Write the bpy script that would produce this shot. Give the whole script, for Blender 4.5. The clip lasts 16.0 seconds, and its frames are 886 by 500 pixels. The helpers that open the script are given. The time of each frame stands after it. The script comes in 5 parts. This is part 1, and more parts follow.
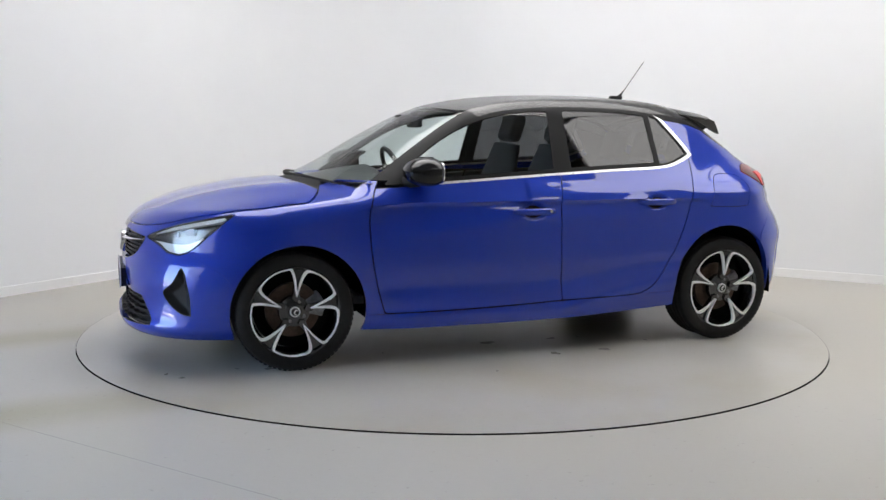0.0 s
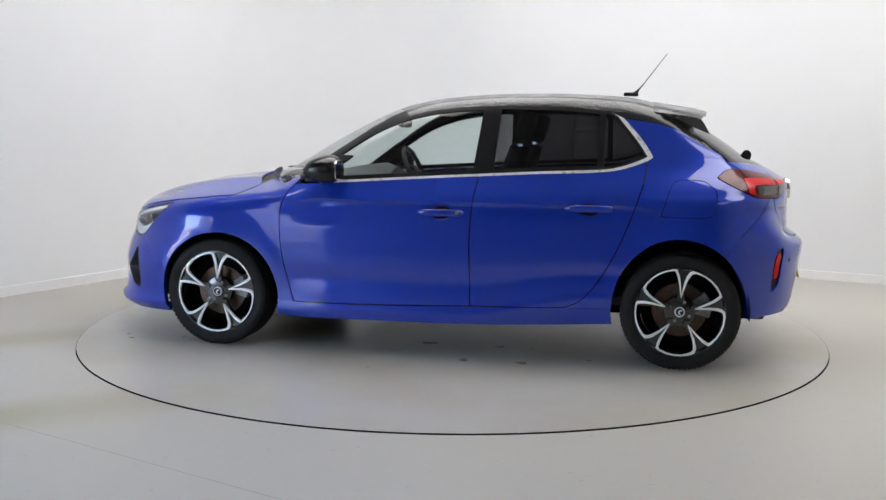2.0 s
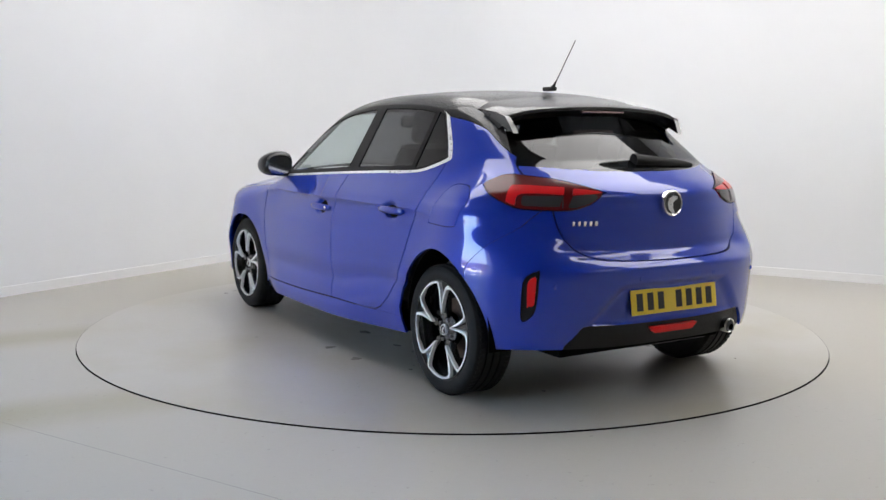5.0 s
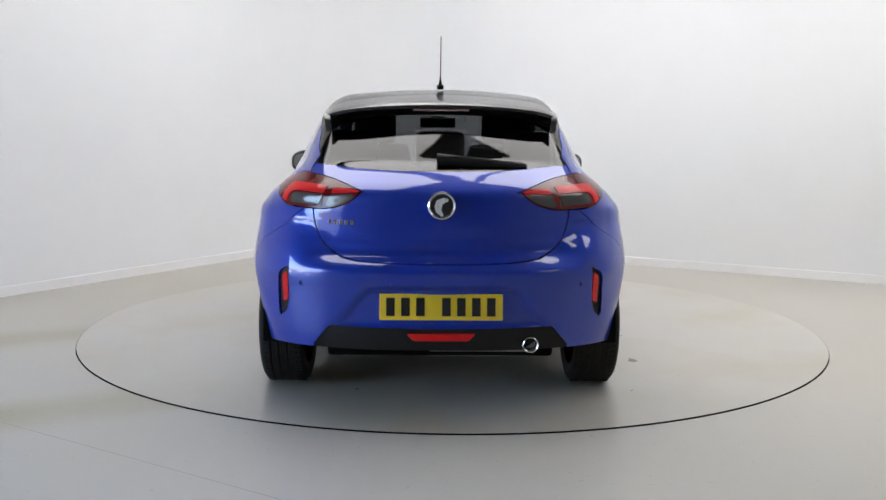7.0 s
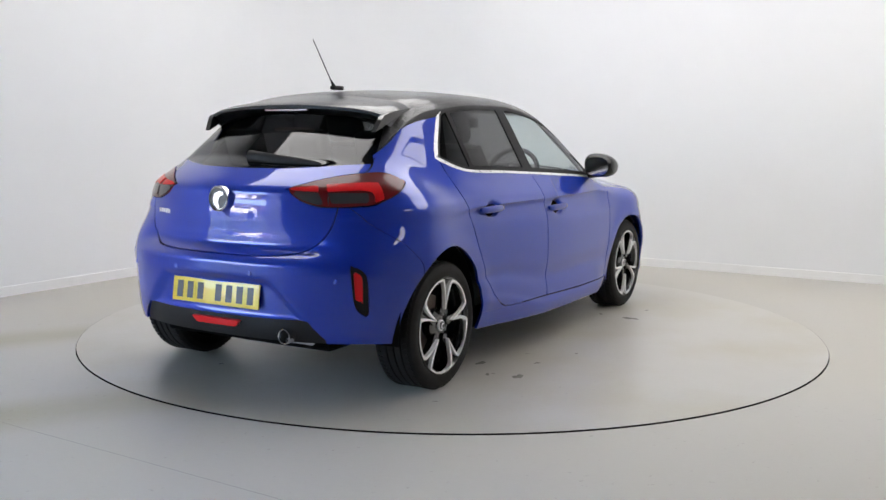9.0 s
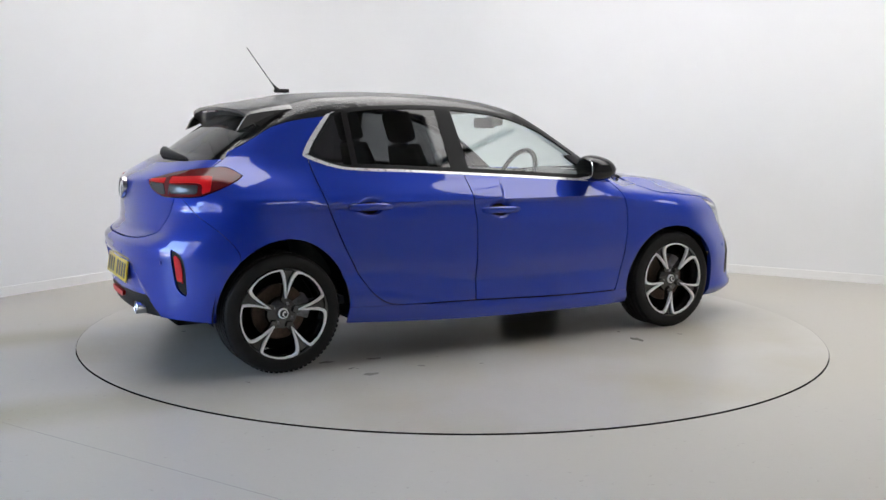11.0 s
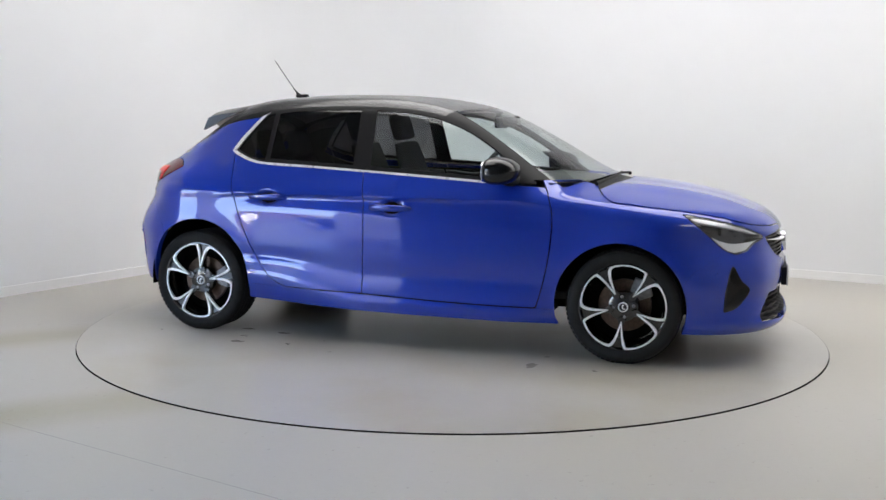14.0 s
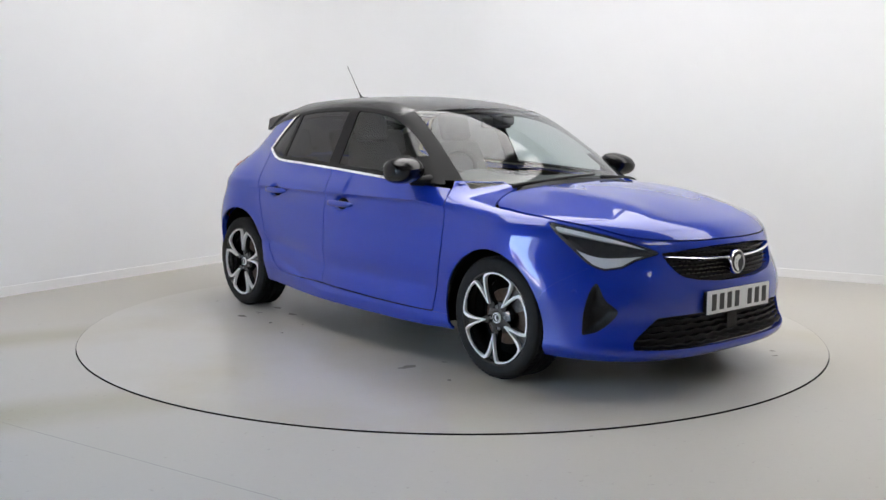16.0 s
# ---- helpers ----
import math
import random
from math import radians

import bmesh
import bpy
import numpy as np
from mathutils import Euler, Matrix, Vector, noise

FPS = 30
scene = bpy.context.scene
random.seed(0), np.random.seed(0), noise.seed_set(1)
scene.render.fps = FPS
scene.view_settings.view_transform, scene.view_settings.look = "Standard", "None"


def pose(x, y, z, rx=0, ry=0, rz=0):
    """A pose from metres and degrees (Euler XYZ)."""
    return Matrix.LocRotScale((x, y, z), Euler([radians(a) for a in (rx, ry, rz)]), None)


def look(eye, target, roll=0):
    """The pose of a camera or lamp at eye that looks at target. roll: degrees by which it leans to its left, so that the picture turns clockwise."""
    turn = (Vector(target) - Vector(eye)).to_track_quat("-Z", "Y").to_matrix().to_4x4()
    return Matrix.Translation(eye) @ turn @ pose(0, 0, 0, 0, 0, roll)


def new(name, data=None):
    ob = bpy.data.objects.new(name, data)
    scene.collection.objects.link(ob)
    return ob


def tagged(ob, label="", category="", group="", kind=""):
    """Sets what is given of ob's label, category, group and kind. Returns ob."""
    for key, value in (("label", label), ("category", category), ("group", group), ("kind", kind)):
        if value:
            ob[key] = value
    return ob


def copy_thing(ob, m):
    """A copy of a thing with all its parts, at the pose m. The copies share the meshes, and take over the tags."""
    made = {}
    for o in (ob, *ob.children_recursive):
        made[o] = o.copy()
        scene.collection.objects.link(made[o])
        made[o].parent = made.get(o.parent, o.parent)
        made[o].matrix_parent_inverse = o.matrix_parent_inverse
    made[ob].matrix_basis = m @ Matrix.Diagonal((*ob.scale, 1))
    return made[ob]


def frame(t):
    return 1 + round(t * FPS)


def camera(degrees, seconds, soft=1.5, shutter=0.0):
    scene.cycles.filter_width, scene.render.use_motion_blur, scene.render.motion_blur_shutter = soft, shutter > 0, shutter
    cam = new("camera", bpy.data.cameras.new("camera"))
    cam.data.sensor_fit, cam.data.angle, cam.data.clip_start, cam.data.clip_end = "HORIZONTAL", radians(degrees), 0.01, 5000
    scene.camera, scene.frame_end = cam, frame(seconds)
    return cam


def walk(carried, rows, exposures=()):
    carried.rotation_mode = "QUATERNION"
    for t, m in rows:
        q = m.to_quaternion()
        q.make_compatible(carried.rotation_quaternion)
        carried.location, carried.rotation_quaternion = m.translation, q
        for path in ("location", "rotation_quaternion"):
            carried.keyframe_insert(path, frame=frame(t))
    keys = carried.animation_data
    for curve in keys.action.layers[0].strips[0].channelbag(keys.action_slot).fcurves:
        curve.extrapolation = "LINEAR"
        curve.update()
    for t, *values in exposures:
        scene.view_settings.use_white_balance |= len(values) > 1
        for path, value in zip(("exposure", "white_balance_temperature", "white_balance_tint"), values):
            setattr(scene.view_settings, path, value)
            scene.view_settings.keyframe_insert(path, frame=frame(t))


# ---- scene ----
cam = camera(49.975, 16.0, soft=1.5)
EYE = (0.0, -5.955, 1.222)
AIM = (-0.04795, -0.9955, 0.59025)
walk(cam, [(0.0, look(EYE, AIM, 0.457)), (16.0, look(EYE, AIM, 0.457))])
scene.view_settings.exposure = 4.45

# ---- light ----
world = bpy.data.worlds.new("daylight")
scene.world = world
world.use_nodes = True
sky = world.node_tree.nodes.new("ShaderNodeTexSky")
sky.sky_type = 'NISHITA'
sky.sun_disc = False
sky.sun_elevation = radians(45)
sky.sun_rotation = radians(117)
sky.dust_density = 4.0
world.node_tree.links.new(sky.outputs[0], world.node_tree.nodes["Background"].inputs[0])
world.node_tree.nodes["Background"].inputs[1].default_value = 0.15
sun = new("sun", bpy.data.lights.new("sun", 'SUN'))
sun.data.energy, sun.data.angle, sun.data.color = 3.0, radians(10), (1.0, 0.97, 0.93)
sun.matrix_world = look((8, -4, 9), (0, 0, 0))


# ---- materials ----
def mat(name, color, rough=0.5, metal=0.0, coat=0.0, coat_rough=0.03, spec=0.5, vary=0.0, scale=8.0, bump=0.0, bscale=60.0,
        emit=None, strength=0.0, rough_vary=0.0, space="Object"):
    m = bpy.data.materials.new(name)
    m.use_nodes = True
    nt = m.node_tree
    b = nt.nodes["Principled BSDF"]
    b.inputs["Base Color"].default_value = (*color, 1)
    b.inputs["Roughness"].default_value = rough
    b.inputs["Metallic"].default_value = metal
    b.inputs["Coat Weight"].default_value = coat
    b.inputs["Coat Roughness"].default_value = coat_rough
    b.inputs["Coat IOR"].default_value = 1.6
    b.inputs["Specular IOR Level"].default_value = spec
    if emit:
        b.inputs["Emission Color"].default_value = (*emit, 1)
        b.inputs["Emission Strength"].default_value = strength
    co = nt.nodes.new("ShaderNodeTexCoord")
    if vary or rough_vary:
        n1 = nt.nodes.new("ShaderNodeTexNoise")
        n1.inputs["Scale"].default_value = scale
        n1.inputs["Detail"].default_value = 8
        n1.inputs["Roughness"].default_value = 0.62
        nt.links.new(co.outputs[space], n1.inputs["Vector"])
        if vary:
            ramp = nt.nodes.new("ShaderNodeValToRGB")
            lo, hi = [c * (1 - vary) for c in color], [min(1, c * (1 + vary)) for c in color]
            ramp.color_ramp.elements[0].position, ramp.color_ramp.elements[1].position = 0.3, 0.7
            ramp.color_ramp.elements[0].color, ramp.color_ramp.elements[1].color = (*lo, 1), (*hi, 1)
            nt.links.new(n1.outputs["Fac"], ramp.inputs[0])
            nt.links.new(ramp.outputs[0], b.inputs["Base Color"])
        if rough_vary:
            mr = nt.nodes.new("ShaderNodeMapRange")
            mr.inputs["From Min"].default_value, mr.inputs["From Max"].default_value = 0.3, 0.7
            mr.inputs["To Min"].default_value, mr.inputs["To Max"].default_value = max(0.02, rough - rough_vary), rough + rough_vary
            nt.links.new(n1.outputs["Fac"], mr.inputs["Value"])
            nt.links.new(mr.outputs[0], b.inputs["Roughness"])
    if bump:
        n2 = nt.nodes.new("ShaderNodeTexNoise")
        n2.inputs["Scale"].default_value = bscale
        n2.inputs["Detail"].default_value = 4
        nt.links.new(co.outputs[space], n2.inputs["Vector"])
        bp = nt.nodes.new("ShaderNodeBump")
        bp.inputs["Strength"].default_value = bump
        bp.inputs["Distance"].default_value = 0.004
        nt.links.new(n2.outputs["Fac"], bp.inputs["Height"])
        nt.links.new(bp.outputs[0], b.inputs["Normal"])
    return m


def glass_mat(name, tint, ior=1.5, rough=0.0):
    m = bpy.data.materials.new(name)
    m.use_nodes = True
    nt = m.node_tree
    nt.nodes.remove(nt.nodes["Principled BSDF"])
    out = nt.nodes["Material Output"]
    tr, gl = nt.nodes.new("ShaderNodeBsdfTransparent"), nt.nodes.new("ShaderNodeBsdfGlossy")
    tr.inputs[0].default_value = (*tint, 1)
    gl.inputs["Roughness"].default_value = rough
    lw, mx = nt.nodes.new("ShaderNodeLayerWeight"), nt.nodes.new("ShaderNodeMixShader")
    lw.inputs[0].default_value = 0.5
    pw, ma = nt.nodes.new("ShaderNodeMath"), nt.nodes.new("ShaderNodeMath")
    pw.operation, ma.operation = 'POWER', 'MULTIPLY_ADD'
    pw.inputs[1].default_value = 5.0
    base = ((ior - 1) / (ior + 1)) ** 2 * 1.5
    ma.inputs[1].default_value, ma.inputs[2].default_value = 1 - base, base
    nt.links.new(lw.outputs["Facing"], pw.inputs[0])
    nt.links.new(pw.outputs[0], ma.inputs[0])
    nt.links.new(ma.outputs[0], mx.inputs[0])
    nt.links.new(tr.outputs[0], mx.inputs[1])
    nt.links.new(gl.outputs[0], mx.inputs[2])
    nt.links.new(mx.outputs[0], out.inputs[0])
    return m


M_BLUE = mat("blue_paint", (0.005, 0.033, 0.36), 0.42, 0.26, coat=1.0, coat_rough=0.018, spec=0.1, vary=0.05, scale=900)
M_ROOF = mat("black_roof_paint", (0.012, 0.012, 0.013), 0.3, coat=1.0, coat_rough=0.03, rough_vary=0.05, scale=30)
M_GLOSS = mat("black_gloss", (0.010, 0.010, 0.011), 0.15, spec=0.4)
M_PILLAR = mat("satin_black", (0.008, 0.008, 0.009), 0.42, spec=0.13, rough_vary=0.05, scale=40)
M_STRIP = mat("satin_aluminium", (0.88, 0.88, 0.88), 0.3, 0.4, rough_vary=0.05, scale=40)
M_PLASTIC = mat("black_plastic", (0.008, 0.008, 0.009), 0.55, spec=0.3, vary=0.2, scale=90, bump=0.15, bscale=400)
M_TRIM = mat("interior_trim", (0.055, 0.055, 0.058), 0.6, vary=0.2, scale=40)
M_CLOTH = mat("seat_cloth", (0.055, 0.056, 0.06), 0.9, vary=0.25, scale=120, bump=0.3, bscale=500)
M_HEADLINER = mat("headliner", (0.22, 0.22, 0.21), 0.95, vary=0.06, scale=200)
M_RUBBER = mat("tyre_rubber", (0.008, 0.008, 0.008), 0.72, spec=0.3, vary=0.25, scale=25, bump=0.2, bscale=200)
M_CHROME = mat("chrome", (0.80, 0.81, 0.83), 0.12, 1.0)
M_SILVER = mat("machined_alloy", (0.88, 0.88, 0.88), 0.34, 0.25, rough_vary=0.08, scale=200)
M_RIM = mat("black_alloy", (0.012, 0.012, 0.013), 0.22, coat=0.8)
M_DISC = mat("brake_disc", (0.09, 0.06, 0.045), 0.45, 0.6, vary=0.3, scale=60)
M_CALIPER = mat("cast_metal", (0.25, 0.25, 0.26), 0.5, 0.6, vary=0.3, scale=50)
M_GLASS = glass_mat("clear_glass", (0.80, 0.86, 0.85))
M_PRIVACY = glass_mat("privacy_glass", (0.13, 0.13, 0.135))
M_LAMPGLASS = glass_mat("lamp_glass", (0.86, 0.88, 0.9))
M_RED = mat("red_lamp", (0.66, 0.006, 0.010), 0.3, coat=0.25, spec=0.2)
M_DARKRED = mat("dark_red_lamp", (0.11, 0.005, 0.007), 0.2, coat=0.3, spec=0.2)
M_SMOKE = mat("smoked_lamp", (0.045, 0.043, 0.045), 0.2, coat=0.4)
M_LAMPIN = mat("lamp_interior", (0.10, 0.10, 0.105), 0.25, 0.5)
M_REFLECTOR = mat("lamp_reflector", (0.8, 0.82, 0.85), 0.1, 1.0)
M_YELLOW = mat("yellow_plate", (0.80, 0.58, 0.03), 0.4, coat=0.5)
M_WHITE = mat("white_plate", (0.72, 0.73, 0.74), 0.4, coat=0.5)
M_INK = mat("plate_ink", (0.012, 0.012, 0.014), 0.4)
M_DARK = mat("dark_void", (0.006, 0.006, 0.006), 0.95, spec=0.0)
M_WALL = mat("white_wall_paint", (0.79, 0.80, 0.812), 0.75, vary=0.015, scale=1.5, bump=0.05, bscale=120)
M_SKIRT = mat("skirting_paint", (0.82, 0.82, 0.82), 0.5, vary=0.02, scale=5)
# ceiling is out of view; its grey keeps reflections in the roof dark
M_CEIL = mat("unseen_ceiling_grey", (0.26, 0.26, 0.26), 0.8, vary=0.02, scale=2)
M_LIGHT = mat("light_diffuser", (0.8, 0.8, 0.8), 0.6, emit=(1.0, 0.978, 0.965), strength=0.195)
# unseen walls; tone lowered so the paintwork mirrors a dim room
M_BACKWALL = mat("unseen_wall_grey", (0.42, 0.42, 0.42), 0.8, vary=0.03, scale=2)


def wet_paint(name, color):
    """Dark paint with rain drops standing on it."""
    m = mat(name, color, 0.3, coat=0.6, coat_rough=0.08, spec=0.2)
    nt = m.node_tree
    co, vo, mr, bp = (nt.nodes.new("ShaderNode" + k) for k in ("TexCoord", "TexVoronoi", "MapRange", "Bump"))
    ns, mul = nt.nodes.new("ShaderNodeTexNoise"), nt.nodes.new("ShaderNodeMath")
    vo.inputs["Scale"].default_value = 75
    vo.inputs["Randomness"].default_value = 1.0
    mr.inputs["From Min"].default_value, mr.inputs["From Max"].default_value = 0.15, 0.45
    mr.inputs["To Min"].default_value, mr.inputs["To Max"].default_value = 1.0, 0.0
    ns.inputs["Scale"].default_value = 6
    mul.operation = 'MULTIPLY'
    bp.inputs["Strength"].default_value = 0.8
    bp.inputs["Distance"].default_value = 0.003
    nt.links.new(co.outputs["Object"], vo.inputs["Vector"])
    nt.links.new(co.outputs["Object"], ns.inputs["Vector"])
    nt.links.new(vo.outputs["Distance"], mr.inputs["Value"])
    nt.links.new(mr.outputs[0], mul.inputs[0])
    nt.links.new(ns.outputs["Fac"], mul.inputs[1])
    nt.links.new(mul.outputs[0], bp.inputs["Height"])
    b = nt.nodes["Principled BSDF"]
    nt.links.new(bp.outputs[0], b.inputs["Normal"])
    nt.links.new(bp.outputs[0], b.inputs["Coat Normal"])
    return m


M_WETROOF = wet_paint("wet_black_paint", (0.011, 0.011, 0.012))


# ---- small mesh tools ----
def mesh_of(name, verts, faces, material=None, smooth=True, angle=40):
    me = bpy.data.meshes.new(name)
    me.from_pydata([tuple(map(float, v)) for v in verts], [], [tuple(map(int, f)) for f in faces])
    me.update()
    if smooth:
        me.shade_smooth()
        me.set_sharp_from_angle(angle=radians(angle))
    if material:
        me.materials.append(material)
    return me


def part(name, bm, material, parent, label="", m=None, smooth=True, angle=40):
    """Links a bmesh or a mesh as one object under a thing or a part."""
    if isinstance(bm, bpy.types.Mesh):
        me = bm
    else:
        me = bpy.data.meshes.new(name)
        bmesh.ops.recalc_face_normals(bm, faces=bm.faces)
        bm.to_mesh(me)
        bm.free()
        if smooth:
            me.shade_smooth()
            me.set_sharp_from_angle(angle=radians(angle))
        me.materials.append(material)
    ob = new(name, me)
    if parent:
        ob.parent = parent
    if m is not None:
        ob.matrix_basis = m
    if label:
        tagged(ob, label)
    return ob


def box(bm, cx, cy, cz, sx, sy, sz, bevel=0.0, m=None, seg=2):
    r = bmesh.ops.create_cube(bm, size=1.0, matrix=(m or Matrix.Identity(4)) @ Matrix.Translation((cx, cy, cz)) @ Matrix.Diagonal((sx, sy, sz, 1)))
    if bevel:
        es = list({e for v in r["verts"] for e in v.link_edges})
        bmesh.ops.bevel(bm, geom=es, offset=bevel, segments=seg, affect='EDGES', profile=0.6)
    return bm


def lathe(bm, profile, n=64, axis="y", closed=False):
    """Turns a profile of (radius, along) round the axis."""
    rings = []
    for i in range(n):
        a = 2 * math.pi * i / n
        ring = []
        for r, h in profile:
            c, s = r * math.cos(a), r * math.sin(a)
            ring.append(bm.verts.new({"y": (c, h, s), "x": (h, c, s), "z": (c, s, h)}[axis]))
        rings.append(ring)
    k = len(profile)
    for i in range(n):
        a, b = rings[i], rings[(i + 1) % n]
        for j in range(k if closed else k - 1):
            bm.faces.new((a[j], a[(j + 1) % k], b[(j + 1) % k], b[j]))
    return bm


def prism(bm, pts, y0, y1, bevel=0.0):
    """A plate in the xz plane between two depths."""
    lo = [bm.verts.new((x, y0, z)) for x, z in pts]
    hi = [bm.verts.new((x, y1, z)) for x, z in pts]
    n = len(pts)
    fs = [bm.faces.new(hi), bm.faces.new(list(reversed(lo)))]
    for i in range(n):
        bm.faces.new((lo[i], lo[(i + 1) % n], hi[(i + 1) % n], hi[i]))
    if bevel:
        bmesh.ops.bevel(bm, geom=list(fs[0].edges), offset=bevel, segments=2, affect='EDGES')
    return bm


def tube(bm, path, radius, n=10):
    """A round bar along points; radius may be one number or one for each point."""
    path = [Vector(p) for p in path]
    rad = radius if isinstance(radius, (list, tuple)) else [radius] * len(path)
    rings = []
    for i, p in enumerate(path):
        d = (path[min(i + 1, len(path) - 1)] - path[max(i - 1, 0)]).normalized()
        u = d.cross(Vector((0, 0, 1)) if abs(d.z) < 0.9 else Vector((1, 0, 0))).normalized()
        w = d.cross(u)
        rings.append([bm.verts.new(p + rad[i] * (u * math.cos(2 * math.pi * k / n) + w * math.sin(2 * math.pi * k / n))) for k in range(n)])
    for a, b in zip(rings, rings[1:]):
        for k in range(n):
            bm.faces.new((a[k], a[(k + 1) % n], b[(k + 1) % n], b[k]))
    bm.faces.new(list(reversed(rings[0])))
    bm.faces.new(rings[-1])
    return bm


# ---- the room ----
CORNER = Vector((-1.15, 4.285, 0))
ALONG_L = Vector((-0.512, -0.859, 0)).normalized()
ALONG_R = Vector((0.877, -0.481, 0)).normalized()
LEN_L, LEN_R, HIGH, THICK, COVE = 13.0, 11.0, 4.0, 0.15, 1.3
TABLE_R = 2.236


def room_point(a, b, z=0.0):
    return CORNER + ALONG_L * a + ALONG_R * b + Vector((0, 0, z))


def slab(bm, a0, a1, b0, b1, z0, z1):
    """A block whose sides run along the room's walls."""
    vs = [bm.verts.new(room_point(a, b, z)) for z in (z0, z1) for a, b in ((a0, b0), (a1, b0), (a1, b1), (a0, b1))]
    for f in ((3, 2, 1, 0), (4, 5, 6, 7), (0, 1, 5, 4), (1, 2, 6, 5), (2, 3, 7, 6), (3, 0, 4, 7)):
        bm.faces.new([vs[i] for i in f])
    return bm


def cove_strip(bm, depth, z0, z1):
    """The rounded inner corner, from one wall to the other, as a bent strip of that thickness."""
    n = 24
    inner, outer = [], []
    for i in range(n + 1):
        t = math.pi / 2 * i / n
        a, b = COVE - COVE * math.sin(t), COVE - COVE * math.cos(t)
        da, db = math.sin(t), math.cos(t)
        inner.append((a + 0.0 * da, b + 0.0 * db))
        outer.append((a - depth * da, b - depth * db))
    cols = [[bm.verts.new(room_point(*p, z)) for z in (z0, z1)] for p in inner]
    colo = [[bm.verts.new(room_point(*p, z)) for z in (z0, z1)] for p in outer]
    for i in range(n):
        bm.faces.new((cols[i][0], cols[i + 1][0], cols[i + 1][1], cols[i][1]))
        bm.faces.new((colo[i + 1][0], colo[i][0], colo[i][1], colo[i + 1][1]))
        bm.faces.new((cols[i][1], cols[i + 1][1], colo[i + 1][1], colo[i][1]))
    return bm


# the yard door stands across the room's south-west corner
WEST_END, DOOR_HIGH = 7.7, 2.4
DOOR_FOOT = room_point(WEST_END, 0)
ALONG_D = Vector((0.44, -0.90, 0)).normalized()
OUT_D = Vector((ALONG_D.y, -ALONG_D.x, 0))


def door_point(d, out, z=0.0):
    return DOOR_FOOT + ALONG_D * d + OUT_D * out + Vector((0, 0, z))


LEN_D = (LEN_L - WEST_END) / (ALONG_D.cross(ALONG_R).z / ALONG_L.cross(ALONG_R).z)
DOOR_0, DOOR_1 = 0.12, 3.15
PLAN = [room_point(0, 0), DOOR_FOOT, door_point(LEN_D, 0), room_point(LEN_L, LEN_R), room_point(0, LEN_R)]


def block(bm, at, d0, d1, o0, o1, z0, z1):
    """A block given by a way of placing points in plan."""
    vs = [bm.verts.new(at(d, o, z)) for z in (z0, z1) for d, o in ((d0, o0), (d1, o0), (d1, o1), (d0, o1))]
    for f in ((3, 2, 1, 0), (4, 5, 6, 7), (0, 1, 5, 4), (1, 2, 6, 5), (2, 3, 7, 6), (3, 0, 4, 7)):
        bm.faces.new([vs[i] for i in f])
    return bm


bm = slab(bmesh.new(), COVE, WEST_END + 0.04, -THICK, 0, -0.006, HIGH)
tagged(part("wall_west", bm, M_WALL, None, smooth=False), "plain white painted studio wall", "wall", kind="structure")
bm = bmesh.new()
block(bm, door_point, 0.0, DOOR_0, 0.003, THICK, -0.006, HIGH)
block(bm, door_point, DOOR_1, LEN_D + 0.1, 0.003, THICK, -0.006, HIGH)
block(bm, door_point, DOOR_0, DOOR_1, 0.003, THICK, DOOR_HIGH, HIGH)
tagged(part("wall_southwest", bm, M_BACKWALL, None, smooth=False), "unseen wall with a wide open yard door, greyed to darken reflections", "wall", kind="structure")
bm = cove_strip(bmesh.new(), THICK, -0.006, HIGH)
tagged(part("wall_corner", bm, M_WALL, None), "white painted rounded studio corner", "wall", kind="structure")
bm = slab(bmesh.new(), -THICK, 0, COVE, LEN_R, -0.006, HIGH)
tagged(part("wall_north", bm, M_WALL, None, smooth=False), "plain white painted studio wall", "wall", kind="structure")
# east and south walls are added out of view, grey to dim reflections
bm = slab(bmesh.new(), 0, LEN_L, LEN_R, LEN_R + THICK, -0.006, HIGH)
tagged(part("wall_east", bm, M_BACKWALL, None, smooth=False), "unseen wall behind the studio, greyed to darken reflections", "wall", kind="structure")
bm = slab(bmesh.new(), LEN_L, LEN_L + THICK, 0.5, LEN_R + THICK, -0.006, HIGH)
tagged(part("wall_south", bm, M_BACKWALL, None, smooth=False), "unseen wall behind the studio, greyed to darken reflections", "wall", kind="structure")
bm = bmesh.new()
MIDDLE = sum(PLAN, Vector()) / len(PLAN)
rim = [MIDDLE + (q - MIDDLE) * 1.02 for q in PLAN]
lo = [bm.verts.new((q.x, q.y, HIGH)) for q in rim]
hi = [bm.verts.new((q.x, q.y, HIGH + 0.2)) for q in rim]
bm.faces.new(lo)
bm.faces.new(hi)
for i in range(5):
    bm.faces.new((lo[i], lo[(i + 1) % 5], hi[(i + 1) % 5], hi[i]))
tagged(part("ceiling", bm, M_CEIL, None, smooth=False), "unseen studio ceiling, darkened so the car roof reflects less", "ceiling", kind="structure")
bm = slab(bmesh.new(), COVE, WEST_END - 0.02, 0, 0.014, -0.006, 0.066)
tagged(part("baseboard_west", bm, M_SKIRT, None, smooth=False), "low white painted skirting board", "skirting board", kind="structure")
bm = slab(bmesh.new(), 0, 0.014, COVE, LEN_R, -0.006, 0.066)
tagged(part("baseboard_north", bm, M_SKIRT, None, smooth=False), "low white painted skirting board", "skirting board", kind="structure")


